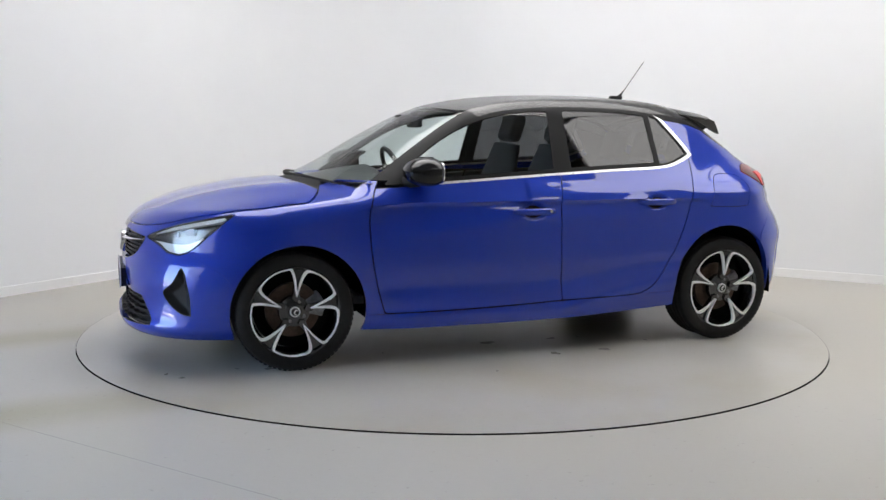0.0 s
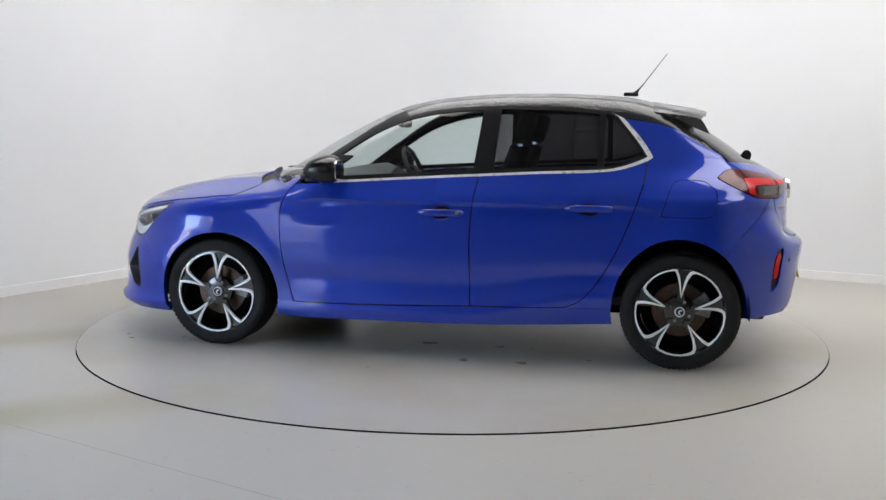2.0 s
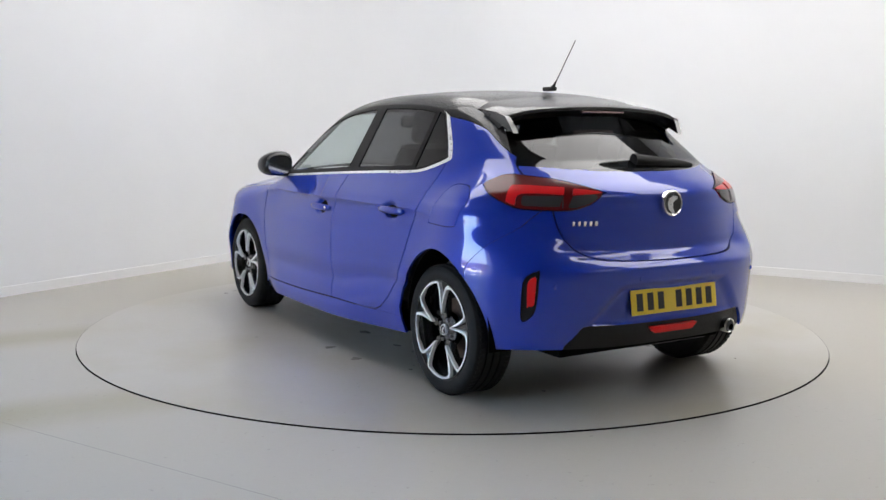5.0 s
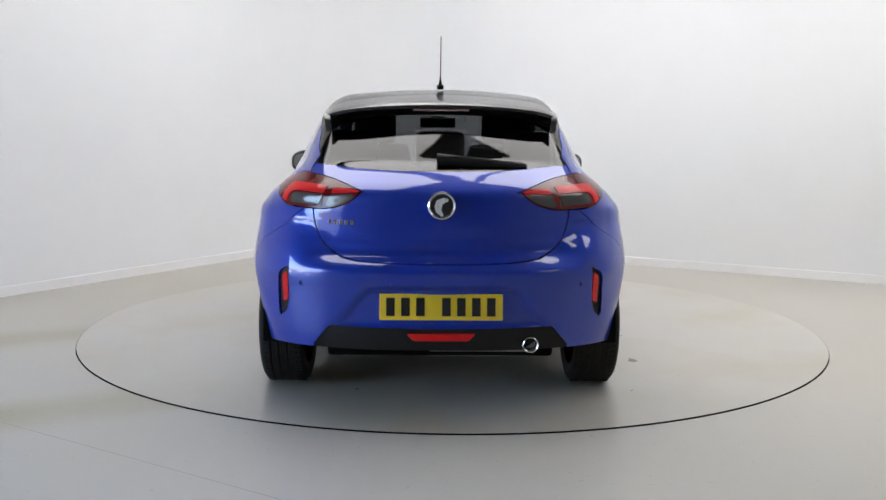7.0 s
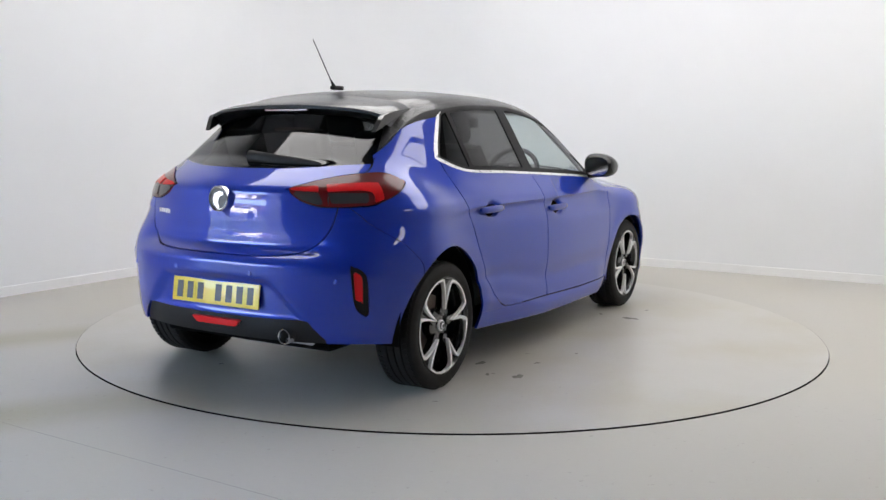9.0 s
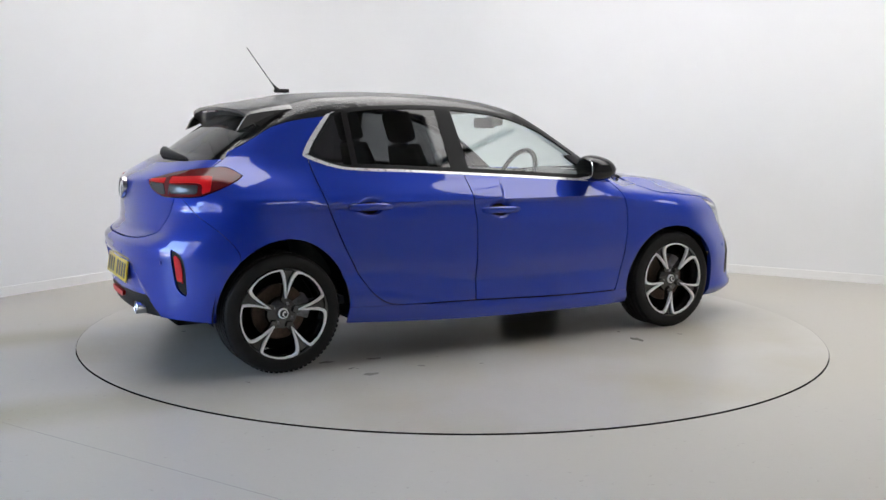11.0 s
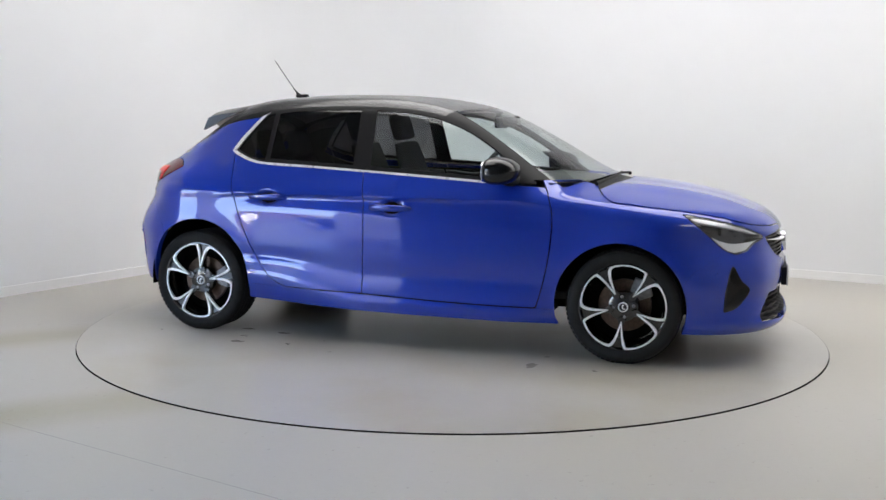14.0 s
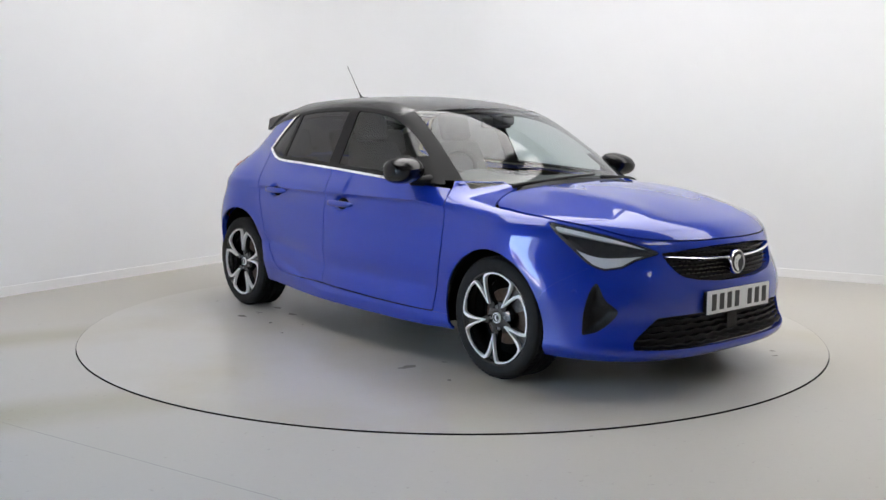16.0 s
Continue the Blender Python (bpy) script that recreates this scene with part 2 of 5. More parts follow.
def floor_material(name, rough, tracks):
    m = mat(name, (0.425, 0.409, 0.376), rough, vary=0.03, scale=0.9, spec=0.4, bump=0.12, bscale=45)
    nt = m.node_tree
    b = nt.nodes["Principled BSDF"]
    co, n1, n2, mx, mx2, ramp, ramp2 = (nt.nodes.new("ShaderNode" + k) for k in ("TexCoord", "TexNoise", "TexNoise", "Mix", "Mix", "ValToRGB", "ValToRGB"))
    # broad yellowed wear, and fine dark specks
    n1.inputs["Scale"].default_value, n1.inputs["Detail"].default_value = 0.45 if tracks else 1.1, 5
    n2.inputs["Scale"].default_value, n2.inputs["Detail"].default_value = 38, 2
    for n in (n1, n2):
        nt.links.new(co.outputs["Object"], n.inputs["Vector"])
    ramp.color_ramp.elements[0].position, ramp.color_ramp.elements[1].position = 0.42, 0.68
    ramp2.color_ramp.elements[0].position, ramp2.color_ramp.elements[1].position = 0.70, 0.76
    for mm, blend in ((mx, 'MULTIPLY'), (mx2, 'MULTIPLY')):
        mm.data_type, mm.blend_type = 'RGBA', blend
    old = b.inputs["Base Color"].links[0].from_socket
    nt.links.new(n1.outputs["Fac"], ramp.inputs[0])
    nt.links.new(ramp.outputs[0], mx.inputs[0])
    nt.links.new(old, mx.inputs[6])
    mx.inputs[7].default_value = (0.97, 0.95, 0.89, 1) if tracks else (0.88, 0.84, 0.72, 1)
    nt.links.new(n2.outputs["Fac"], ramp2.inputs[0])
    nt.links.new(ramp2.outputs[0], mx2.inputs[0])
    nt.links.new(mx.outputs[2], mx2.inputs[6])
    mx2.inputs[7].default_value = (0.80, 0.79, 0.77, 1)
    nt.links.new(mx2.outputs[2], b.inputs["Base Color"])
    if tracks:
        # two yellowed tyre tracks that lead in from the yard door
        turned, split, away, off, ramp3, n3, mul, mx3 = (nt.nodes.new("ShaderNode" + k) for k in ("VectorRotate", "SeparateXYZ", "Math", "Math", "MapRange", "TexNoise", "Math", "Mix"))
        turned.rotation_type = 'Z_AXIS'
        turned.inputs["Angle"].default_value = radians(-29)
        turned.inputs["Center"].default_value = (-2.07, -1.24, 0)
        nt.links.new(co.outputs["Object"], turned.inputs["Vector"])
        nt.links.new(turned.outputs[0], split.inputs[0])
        away.operation, off.operation = 'ADD', 'ABSOLUTE'
        n3.inputs["Scale"].default_value, n3.inputs["Detail"].default_value = 1.3, 4
        nt.links.new(co.outputs["Object"], n3.inputs["Vector"])
        away.inputs[1].default_value = 1.24
        nt.links.new(split.outputs[1], away.inputs[0])
        nt.links.new(away.outputs[0], off.inputs[0])
        gap, side = nt.nodes.new("ShaderNodeMath"), nt.nodes.new("ShaderNodeMath")
        gap.operation, side.operation = 'SUBTRACT', 'ABSOLUTE'
        gap.inputs[1].default_value = 0.80
        nt.links.new(off.outputs[0], gap.inputs[0])
        nt.links.new(gap.outputs[0], side.inputs[0])
        ramp3.interpolation_type = 'SMOOTHSTEP'
        ramp3.inputs["From Min"].default_value, ramp3.inputs["From Max"].default_value = 0.02, 0.34
        ramp3.inputs["To Min"].default_value, ramp3.inputs["To Max"].default_value = 1.5, 0.0
        nt.links.new(side.outputs[0], ramp3.inputs["Value"])
        mul.operation, mul.use_clamp = 'MULTIPLY', True
        ends, both = nt.nodes.new("ShaderNodeMapRange"), nt.nodes.new("ShaderNodeMath")
        ends.inputs["From Min"].default_value, ends.inputs["From Max"].default_value = -1.5, -0.7
        ends.inputs["To Min"].default_value, ends.inputs["To Max"].default_value = 1.0, 0.0
        nt.links.new(split.outputs[0], ends.inputs["Value"])
        both.operation = 'MULTIPLY'
        nt.links.new(ends.outputs[0], both.inputs[0])
        nt.links.new(ramp3.outputs[0], both.inputs[1])
        nt.links.new(both.outputs[0], mul.inputs[0])
        nt.links.new(n3.outputs["Fac"], mul.inputs[1])
        mx3.data_type, mx3.blend_type = 'RGBA', 'MULTIPLY'
        nt.links.new(mul.outputs[0], mx3.inputs[0])
        nt.links.new(mx2.outputs[2], mx3.inputs[6])
        mx3.inputs[7].default_value = (0.76, 0.72, 0.56, 1)
        nt.links.new(mx3.outputs[2], b.inputs["Base Color"])
    return m


M_FLOOR = floor_material("resin_floor", 0.42, True)
M_TABLE = floor_material("turntable_resin", 0.29, False)
GAP, DROP = 0.0028, -0.006
bm = bmesh.new()
N = 192
ring_in = [bm.verts.new(((TABLE_R + GAP) * math.cos(2 * math.pi * i / N), (TABLE_R + GAP) * math.sin(2 * math.pi * i / N), DROP)) for i in range(N)]


def to_wall(ang):
    """How far the room reaches from the turntable's middle in one direction."""
    d, best = Vector((math.cos(ang), math.sin(ang), 0)), 40.0
    for p, q in zip(PLAN, PLAN[1:] + PLAN[:1]):
        e = q - p
        den = d.cross(e).z
        if abs(den) > 1e-9:
            k, u = p.cross(e).z / den, p.cross(d).z / den
            if k > 0 and -1e-6 <= u <= 1 + 1e-6:
                best = min(best, k)
    return best + 0.10


ring_mid = [bm.verts.new((to_wall(2 * math.pi * i / N) * math.cos(2 * math.pi * i / N), to_wall(2 * math.pi * i / N) * math.sin(2 * math.pi * i / N), DROP)) for i in range(N)]
ring_low = [bm.verts.new((v.co.x, v.co.y, -0.05)) for v in ring_in]
for i in range(N):
    j = (i + 1) % N
    bm.faces.new((ring_in[i], ring_mid[i], ring_mid[j], ring_in[j]))
    bm.faces.new((ring_low[i], ring_in[i], ring_in[j], ring_low[j]))
floor = tagged(part("floor", bm, M_FLOOR, None, smooth=False), "polished pale grey resin floor with faint stains", "floor", kind="structure")
bm = lathe(bmesh.new(), [(TABLE_R - 0.05, -0.03), (TABLE_R + 0.05, -0.03)], N, "z")
tagged(part("trim_slot", bm, M_DARK, None, smooth=False), "dark slot round the turntable", "floor gap", kind="structure")
bm = lathe(bmesh.new(), [(0.001, 0), (1.2, 0), (TABLE_R - GAP, 0)], N, "z")
turntable = tagged(part("turntable", bm, M_TABLE, None, smooth=False), "flush round grey turntable set in the floor", "turntable")
bm = lathe(bmesh.new(), [(TABLE_R - GAP, 0.0), (TABLE_R - GAP + 0.0015, -0.0005), (TABLE_R - GAP + 0.0015, -0.029)], N, "z")
part("edge_band", bm, M_DARK, turntable, "dark metal edge band")


# ---- the car's skin: one smooth solid, cut into panels ----
class Curve:
    """A smooth curve through keys, y over x."""

    def __init__(self, *keys):
        k = sorted(keys)
        self.x, self.y = np.array([p[0] for p in k], float), np.array([p[1] for p in k], float)
        d = np.diff(self.y) / np.diff(self.x)
        t = np.empty(len(k))
        t[0], t[-1] = d[0], d[-1]
        h = np.diff(self.x)
        if len(k) > 2:
            t[1:-1] = (d[:-1] * h[1:] + d[1:] * h[:-1]) / (h[1:] + h[:-1])
        self.t = t

    def __call__(self, q):
        q = np.asarray(q, float)
        c = np.clip(q, self.x[0], self.x[-1])
        i = np.clip(np.searchsorted(self.x, c, side="right") - 1, 0, len(self.x) - 2)
        h = self.x[i + 1] - self.x[i]
        u = (c - self.x[i]) / h
        a = (1 + 2 * u) * (1 - u) ** 2 * self.y[i] + u * (1 - u) ** 2 * h * self.t[i]
        b = u * u * (3 - 2 * u) * self.y[i + 1] + u * u * (u - 1) * h * self.t[i + 1]
        return a + b


def smax(a, b, k):
    h = np.maximum(k - np.abs(a - b), 0) / k
    return np.maximum(a, b) + h * h * k * 0.25


def smin(a, b, k):
    return -smax(-a, -b, k)


def step(a, b, x):
    u = np.clip((x - a) / (b - a), 0, 1)
    return u * u * (3 - 2 * u)


def bell(x, c, w):
    return np.exp(-((x - c) / w) ** 2)


HUB_X, HUB_Z = 1.269, 0.298
XF0, XR0 = 1.25, -1.20
c_width = Curve((0.08, 0.76), (0.17, 0.80), (0.215, 0.836), (0.26, 0.842), (0.33, 0.850), (0.45, 0.864), (0.58, 0.871), (0.70, 0.866),
                (0.80, 0.855), (0.85, 0.850), (0.872, 0.842), (0.895, 0.825), (0.93, 0.808), (0.98, 0.782), (1.04, 0.745), (1.2, 0.64))
c_nose = Curve((0.08, 1.93), (0.15, 2.02), (0.19, 2.085), (0.235, 2.10), (0.275, 2.075), (0.35, 2.06), (0.45, 2.075), (0.55, 2.075), (0.63, 2.068),
               (0.70, 2.055), (0.76, 2.03), (0.85, 1.97), (1.0, 1.85))
c_nose_p = Curve((0.1, 3.0), (0.3, 2.95), (0.45, 2.7), (0.53, 2.45), (0.60, 2.2), (0.8, 2.12), (1.0, 2.1))
c_tail = Curve((0.08, -1.80), (0.20, -1.86), (0.30, -1.905), (0.42, -1.924), (0.53, -1.932), (0.60, -1.940), (0.635, -1.938), (0.66, -1.91), (0.69, -1.868),
               (0.74, -1.860), (0.82, -1.862), (0.90, -1.857), (0.955, -1.845), (0.98, -1.815), (1.01, -1.765), (1.05, -1.69), (1.12, -1.50), (1.2, -1.25))
c_tail_side = Curve((0.08, -1.80), (0.20, -1.86), (0.30, -1.905), (0.42, -1.924), (0.53, -1.932), (0.60, -1.935), (0.68, -1.918), (0.76, -1.892), (0.84, -1.870), (0.90, -1.857),
                    (0.955, -1.845), (0.98, -1.815), (1.01, -1.765), (1.05, -1.69), (1.12, -1.50), (1.2, -1.25))
c_tail_p = Curve((0.3, 2.7), (0.63, 2.75), (0.75, 3.1), (0.85, 3.2), (1.1, 3.2))
c_deck = Curve((2.15, 0.66), (2.06, 0.735), (1.956, 0.79), (1.809, 0.848), (1.59, 0.905), (1.373, 0.938), (1.15, 0.957), (0.9, 0.985), (0.4, 1.01), (-0.9, 1.03),
               (-1.2, 1.11), (-1.4, 1.13), (-2.0, 1.13))
c_top = Curve((1.6, 0.64), (1.25, 0.868), (1.10, 0.962), (0.944, 1.052), (0.731, 1.175), (0.52, 1.283), (0.364, 1.347), (0.173, 1.392), (-0.067, 1.42),
              (-0.409, 1.433), (-0.748, 1.427), (-1.085, 1.39), (-1.25, 1.335), (-1.36, 1.262), (-1.66, 1.045), (-1.72, 0.99), (-1.80, 0.87), (-1.9, 0.6))


c_crease = Curve((1.0, -0.040), (0.84, -0.036), (0.31, -0.006), (-0.16, 0.020), (-0.65, 0.036), (-1.02, 0.038), (-1.3, 0.038))


def flank():
    """Half width of the doors over height, summed up from how far the surface leans."""
    lean = ((0.08, -25), (0.19, -16), (0.245, -6), (0.262, 12), (0.278, 12), (0.292, 1), (0.32, 3), (0.35, 8), (0.375, 14), (0.39, 13), (0.405, 2), (0.42, -7), (0.45, -10), (0.475, -7), (0.50, -2), (0.53, 0.7), (0.65, 1.6),
            (0.69, 4.4), (0.725, 13), (0.755, 16), (0.815, 15), (0.834, 7), (0.844, 7), (0.853, 24), (0.90, 25), (1.02, 27), (1.2, 30))
    zs = np.arange(0.08, 1.2, 0.004)
    tilt = np.radians(np.interp(zs, [q[0] for q in lean], [q[1] for q in lean]))
    ws = -np.cumsum(np.tan(tilt)) * 0.004
    ws += 0.875 - np.interp(0.58, zs, ws)
    return lambda z: np.interp(z, zs, ws)


c_door = flank()


def skin(x, y, z):
    """Below zero inside the body; y from the car's middle outwards."""
    w = c_width(z)
    w = w - 0.07 * step(0.88, 1.06, z) * step(-0.85, -1.3, x)
    # flares over the wheels, hollow of the lower doors, crease under the windows
    for hx in (HUB_X, -HUB_X):
        d = np.hypot(x - hx, z - HUB_Z)
        w = w + 0.010 * bell(d, 0.37, 0.075) * step(0.26, 0.5, z)
    # the doors: shoulder crease, nearly upright flank, hollow and lower lip that climbs to the rear
    on_door = step(1.0, 0.62, x) * step(-1.2, -0.85, x)
    climb = 0.11 * step(-0.15, -0.85, x) * step(0.66, 0.38, z)
    w = w + (c_door(z - climb - c_crease(x) * step(0.62, 0.76, z)) - c_width(z)) * on_door
    bow = (x - 0.05) ** 2
    w = w + 0.004 - 0.060 * bow / (1 + 0.9 * bow) * step(1.5, 0.95, np.abs(x))
    pf = c_nose_p(z)
    uf = np.maximum(x - XF0, 0) / (c_nose(z) - XF0)
    corner = step(0.46, 0.66, y)
    tail = c_tail(z) * (1 - corner) + c_tail_side(z) * corner
    ur = np.maximum(XR0 - x, 0) / (XR0 - tail - 0.25 * np.minimum(y, 0.75) ** 2 * step(0.58, 0.84, z))
    p = np.where(x > 0, pf, c_tail_p(z))
    u = np.maximum(uf, ur)
    plan = ((np.maximum(y, 1e-6) / w) ** p + u ** p) ** (1 / p) - 1
    plan = plan * w
    ridge = 0.010 * bell(y, 0.34 + 0.10 * (2.0 - x), 0.10) * step(2.05, 1.75, x) * step(1.0, 1.3, x)
    crown = np.where(x > 0, 0.19, 0.09)
    deck = (z - (c_deck(x) + ridge - crown * y * y)) * 0.95
    lower = smax(plan, deck, 0.075)
    xs = x + 0.42 * y * y * step(-0.3, 0.6, x) - 0.22 * y * y * step(-0.8, -1.4, x)
    top = (z - (c_top(xs) - 0.13 * y * y)) * 0.87
    ys = 0.783 - (z - 0.97) * 0.53 - 0.17 * np.maximum(-0.6 - x, 0) ** 2 - 0.10 * np.maximum(x - 0.2, 0) ** 2
    cab = smax(top, (y - ys) * 0.885, 0.075)
    return smin(lower, np.maximum(cab, 0.84 - z), 0.03 + 0.02 * step(0.55, 0.9, x))


def skin_normal(P):
    e = 1e-4
    x, y, z = P[:, 0], np.abs(P[:, 1]), P[:, 2]
    g = np.stack([skin(x + e, y, z) - skin(x - e, y, z), skin(x, y + e, z) - skin(x, np.maximum(y - e, 0), z),
                  skin(x, y, z + e) - skin(x, y, z - e)], -1)
    g[y < 1e-3, 1] = 0
    return g / np.maximum(np.linalg.norm(g, axis=1, keepdims=True), 1e-9)


class Sheet:
    """A triangle mesh on the skin, with a normal and a girth coordinate for each point."""

    def __init__(self, V, N, S, T):
        self.V, self.N, self.S, self.T = V, N, S, T

    def cut(self, f):
        """Keeps the part where f, one value a point, is above zero."""
        f = np.where(np.abs(f) < 1e-7, 1e-7, f)
        ins = f[self.T] > 0
        n = ins.sum(1)
        keep = self.T[n == 3]
        V, N, S = [self.V], [self.N], [self.S]
        tris = [keep]
        mixed = self.T[(n == 1) | (n == 2)]
        made, extra, k = {}, [], len(self.V)
        pairs = []

        def mid(a, b):
            key = (a, b) if a < b else (b, a)
            if key not in made:
                made[key] = k + len(pairs)
                pairs.append(key)
            return made[key]
        for t in mixed.tolist():
            g = [f[i] > 0 for i in t]
            if sum(g) == 1:
                i = g.index(True)
                a, b, c = t[i], t[(i + 1) % 3], t[(i + 2) % 3]
                extra.append((a, mid(a, b), mid(a, c)))
            else:
                i = g.index(False)
                a, b, c = t[i], t[(i + 1) % 3], t[(i + 2) % 3]
                ab, ac = mid(a, b), mid(a, c)
                extra += [(ab, b, c), (ab, c, ac)]
        if pairs:
            pr = np.array(pairs)
            fa, fb = f[pr[:, 0]], f[pr[:, 1]]
            u = (fa / (fa - fb))[:, None]
            V.append(self.V[pr[:, 0]] * (1 - u) + self.V[pr[:, 1]] * u)
            nn = self.N[pr[:, 0]] * (1 - u) + self.N[pr[:, 1]] * u
            N.append(nn / np.linalg.norm(nn, axis=1, keepdims=True))
            S.append(self.S[pr[:, 0]] * (1 - u[:, 0]) + self.S[pr[:, 1]] * u[:, 0])
            tris.append(np.array(extra))
        V, N, S, T = np.concatenate(V), np.concatenate(N), np.concatenate(S), np.concatenate(tris) if len(tris) > 1 else keep
        used = np.unique(T)
        back = np.full(len(V), -1)
        back[used] = np.arange(len(used))
        return Sheet(V[used], N[used], S[used], back[T])

    def where(self, *tests):
        """Cuts by each test in turn; a test takes a sheet and gives one value a point."""
        out = self
        for test in tests:
            if len(out.T):
                out = out.cut(test(out))
        return out

    def pushed(self, d):
        d = d(self) if callable(d) else np.full(len(self.V), d)
        return Sheet(self.V + self.N * d[:, None], self.N, self.S, self.T)


def grid_tris(nu, nv, ok):
    i, j = np.meshgrid(np.arange(nu - 1), np.arange(nv - 1), indexing="ij")
    a = (i * nv + j).ravel()
    b, c, d = a + nv, a + nv + 1, a + 1
    T = np.concatenate([np.stack([a, b, c], 1), np.stack([a, c, d], 1)])
    return T[ok[T].all(1)]


def side_sheet():
    zs = np.arange(0.12, 1.44, 0.0085)
    fan = np.linspace(0, math.pi / 2, 84)
    mid_x = np.arange(XR0, XF0 + 1e-6, (XF0 - XR0) / 205)
    ox = np.concatenate([np.full(83, XR0), mid_x, np.full(83, XF0)])
    ang = np.concatenate([-fan[:0:-1], np.zeros(len(mid_x)), fan[1:]])
    S = np.concatenate([XR0 - fan[:0:-1] * 0.8, mid_x, XF0 + fan[1:] * 0.8])
    nu, nv = len(ox), len(zs)
    OX, Z = np.repeat(ox, nv), np.tile(zs, nu)
    DX, DY = np.repeat(np.sin(ang), nv), np.repeat(np.cos(ang), nv)
    lo, hi = np.zeros(nu * nv), np.full(nu * nv, 1.5)
    ok = skin(OX, lo, Z) < -0.01
    for _ in range(34):
        m = (lo + hi) / 2
        inside = skin(OX + DX * m, DY * m, Z) < 0
        lo, hi = np.where(inside, m, lo), np.where(inside, hi, m)
    V = np.stack([OX + DX * lo, DY * lo, Z], 1)
    V[:, 1] = np.where(V[:, 1] < 1e-6, 0, V[:, 1])
    return Sheet(V, skin_normal(V), np.repeat(S, nv), grid_tris(nu, nv, ok)[:, [0, 2, 1]])


def top_sheet():
    xs, ys = np.arange(-1.80, 2.1, 0.0125), np.linspace(0, 0.84, 72)
    nu, nv = len(xs), len(ys)
    X, Y = np.repeat(xs, nv), np.tile(ys, nu)
    lo, hi = np.full(nu * nv, 0.60), np.full(nu * nv, 1.6)
    ok = skin(X, Y, lo) < -0.005
    for _ in range(34):
        m = (lo + hi) / 2
        inside = skin(X, Y, m) < 0
        lo, hi = np.where(inside, m, lo), np.where(inside, hi, m)
    V = np.stack([X, Y, lo], 1)
    return Sheet(V, skin_normal(V), X.copy(), grid_tris(nu, nv, ok))


def outline(pts, n=8):
    """A closed smooth line through points; a point given twice is a corner."""
    P = np.array(pts, float)
    m, out = len(P), []
    for i in range(m):
        p0, p1, p2, p3 = P[i - 1], P[i], P[(i + 1) % m], P[(i + 2) % m]
        if np.allclose(p1, p2):
            continue
        for u in np.linspace(0, 1, n, endpoint=False):
            out.append(0.5 * (2 * p1 + (p2 - p0) * u + (2 * p0 - 5 * p1 + 4 * p2 - p3) * u * u + (3 * p1 - p0 - 3 * p2 + p3) * u ** 3))
    return np.array(out)


def inside(pts, Q):
    """Signed distance to a closed line, above zero inside."""
    A = pts
    B = np.roll(A, -1, axis=0)
    best, odd = np.full(len(Q), 1e9), np.zeros(len(Q), bool)
    for a, b in zip(A, B):
        ab = b - a
        u = np.clip(((Q - a) @ ab) / max(ab @ ab, 1e-12), 0, 1)
        best = np.minimum(best, np.hypot(*(Q - a - u[:, None] * ab).T))
        crosses = (a[1] > Q[:, 1]) != (b[1] > Q[:, 1])
        if abs(ab[1]) > 1e-12:
            odd ^= crosses & (Q[:, 0] < a[0] + ab[0] * (Q[:, 1] - a[1]) / ab[1])
    return np.where(odd, best, -best)


def corners(*pts):
    return outline([p for p in pts for _ in (0, 1)], 2)


# tests on a sheet; each is above zero where the panel is
def in_xz(line, grow=0.0):
    return lambda s: inside(line, s.V[:, [0, 2]]) + grow


def out_xz(line, grow=0.0):
    return lambda s: -inside(line, s.V[:, [0, 2]]) - grow


def in_yz(line, grow=0.0):
    return lambda s: inside(line, s.V[:, [1, 2]]) + grow


def out_yz(line, grow=0.0):
    return lambda s: -inside(line, s.V[:, [1, 2]]) - grow


def in_sz(line, grow=0.0):
    return lambda s: inside(line, np.stack([s.S, s.V[:, 2]], 1)) + grow


def out_sz(line, grow=0.0):
    return lambda s: -inside(line, np.stack([s.S, s.V[:, 2]], 1)) - grow


def above(c, off=0.0):
    return lambda s: s.V[:, 2] - c(s.V[:, 0]) - off


def below(c, off=0.0):
    return lambda s: c(s.V[:, 0]) - off - s.V[:, 2]


def front_of(x):
    return lambda s: s.V[:, 0] - x


def rear_of(x):
    return lambda s: x - s.V[:, 0]


def higher(z):
    return lambda s: s.V[:, 2] - z


def lower_than(z):
    return lambda s: z - s.V[:, 2]


def arch_out(s):
    front = np.hypot(s.V[:, 0] - HUB_X + 0.02, s.V[:, 2] - HUB_Z) - 0.345
    rear = (np.hypot((s.V[:, 0] + HUB_X - 0.008) / 0.340, (s.V[:, 2] - 0.300) / 0.380) - 1) * 0.36
    return np.minimum(front, rear)


car = tagged(new("car"), "blue five-door hatchback with black roof and alloy wheels", "car")
OFF = Vector((-0.101, 0.095, 0))


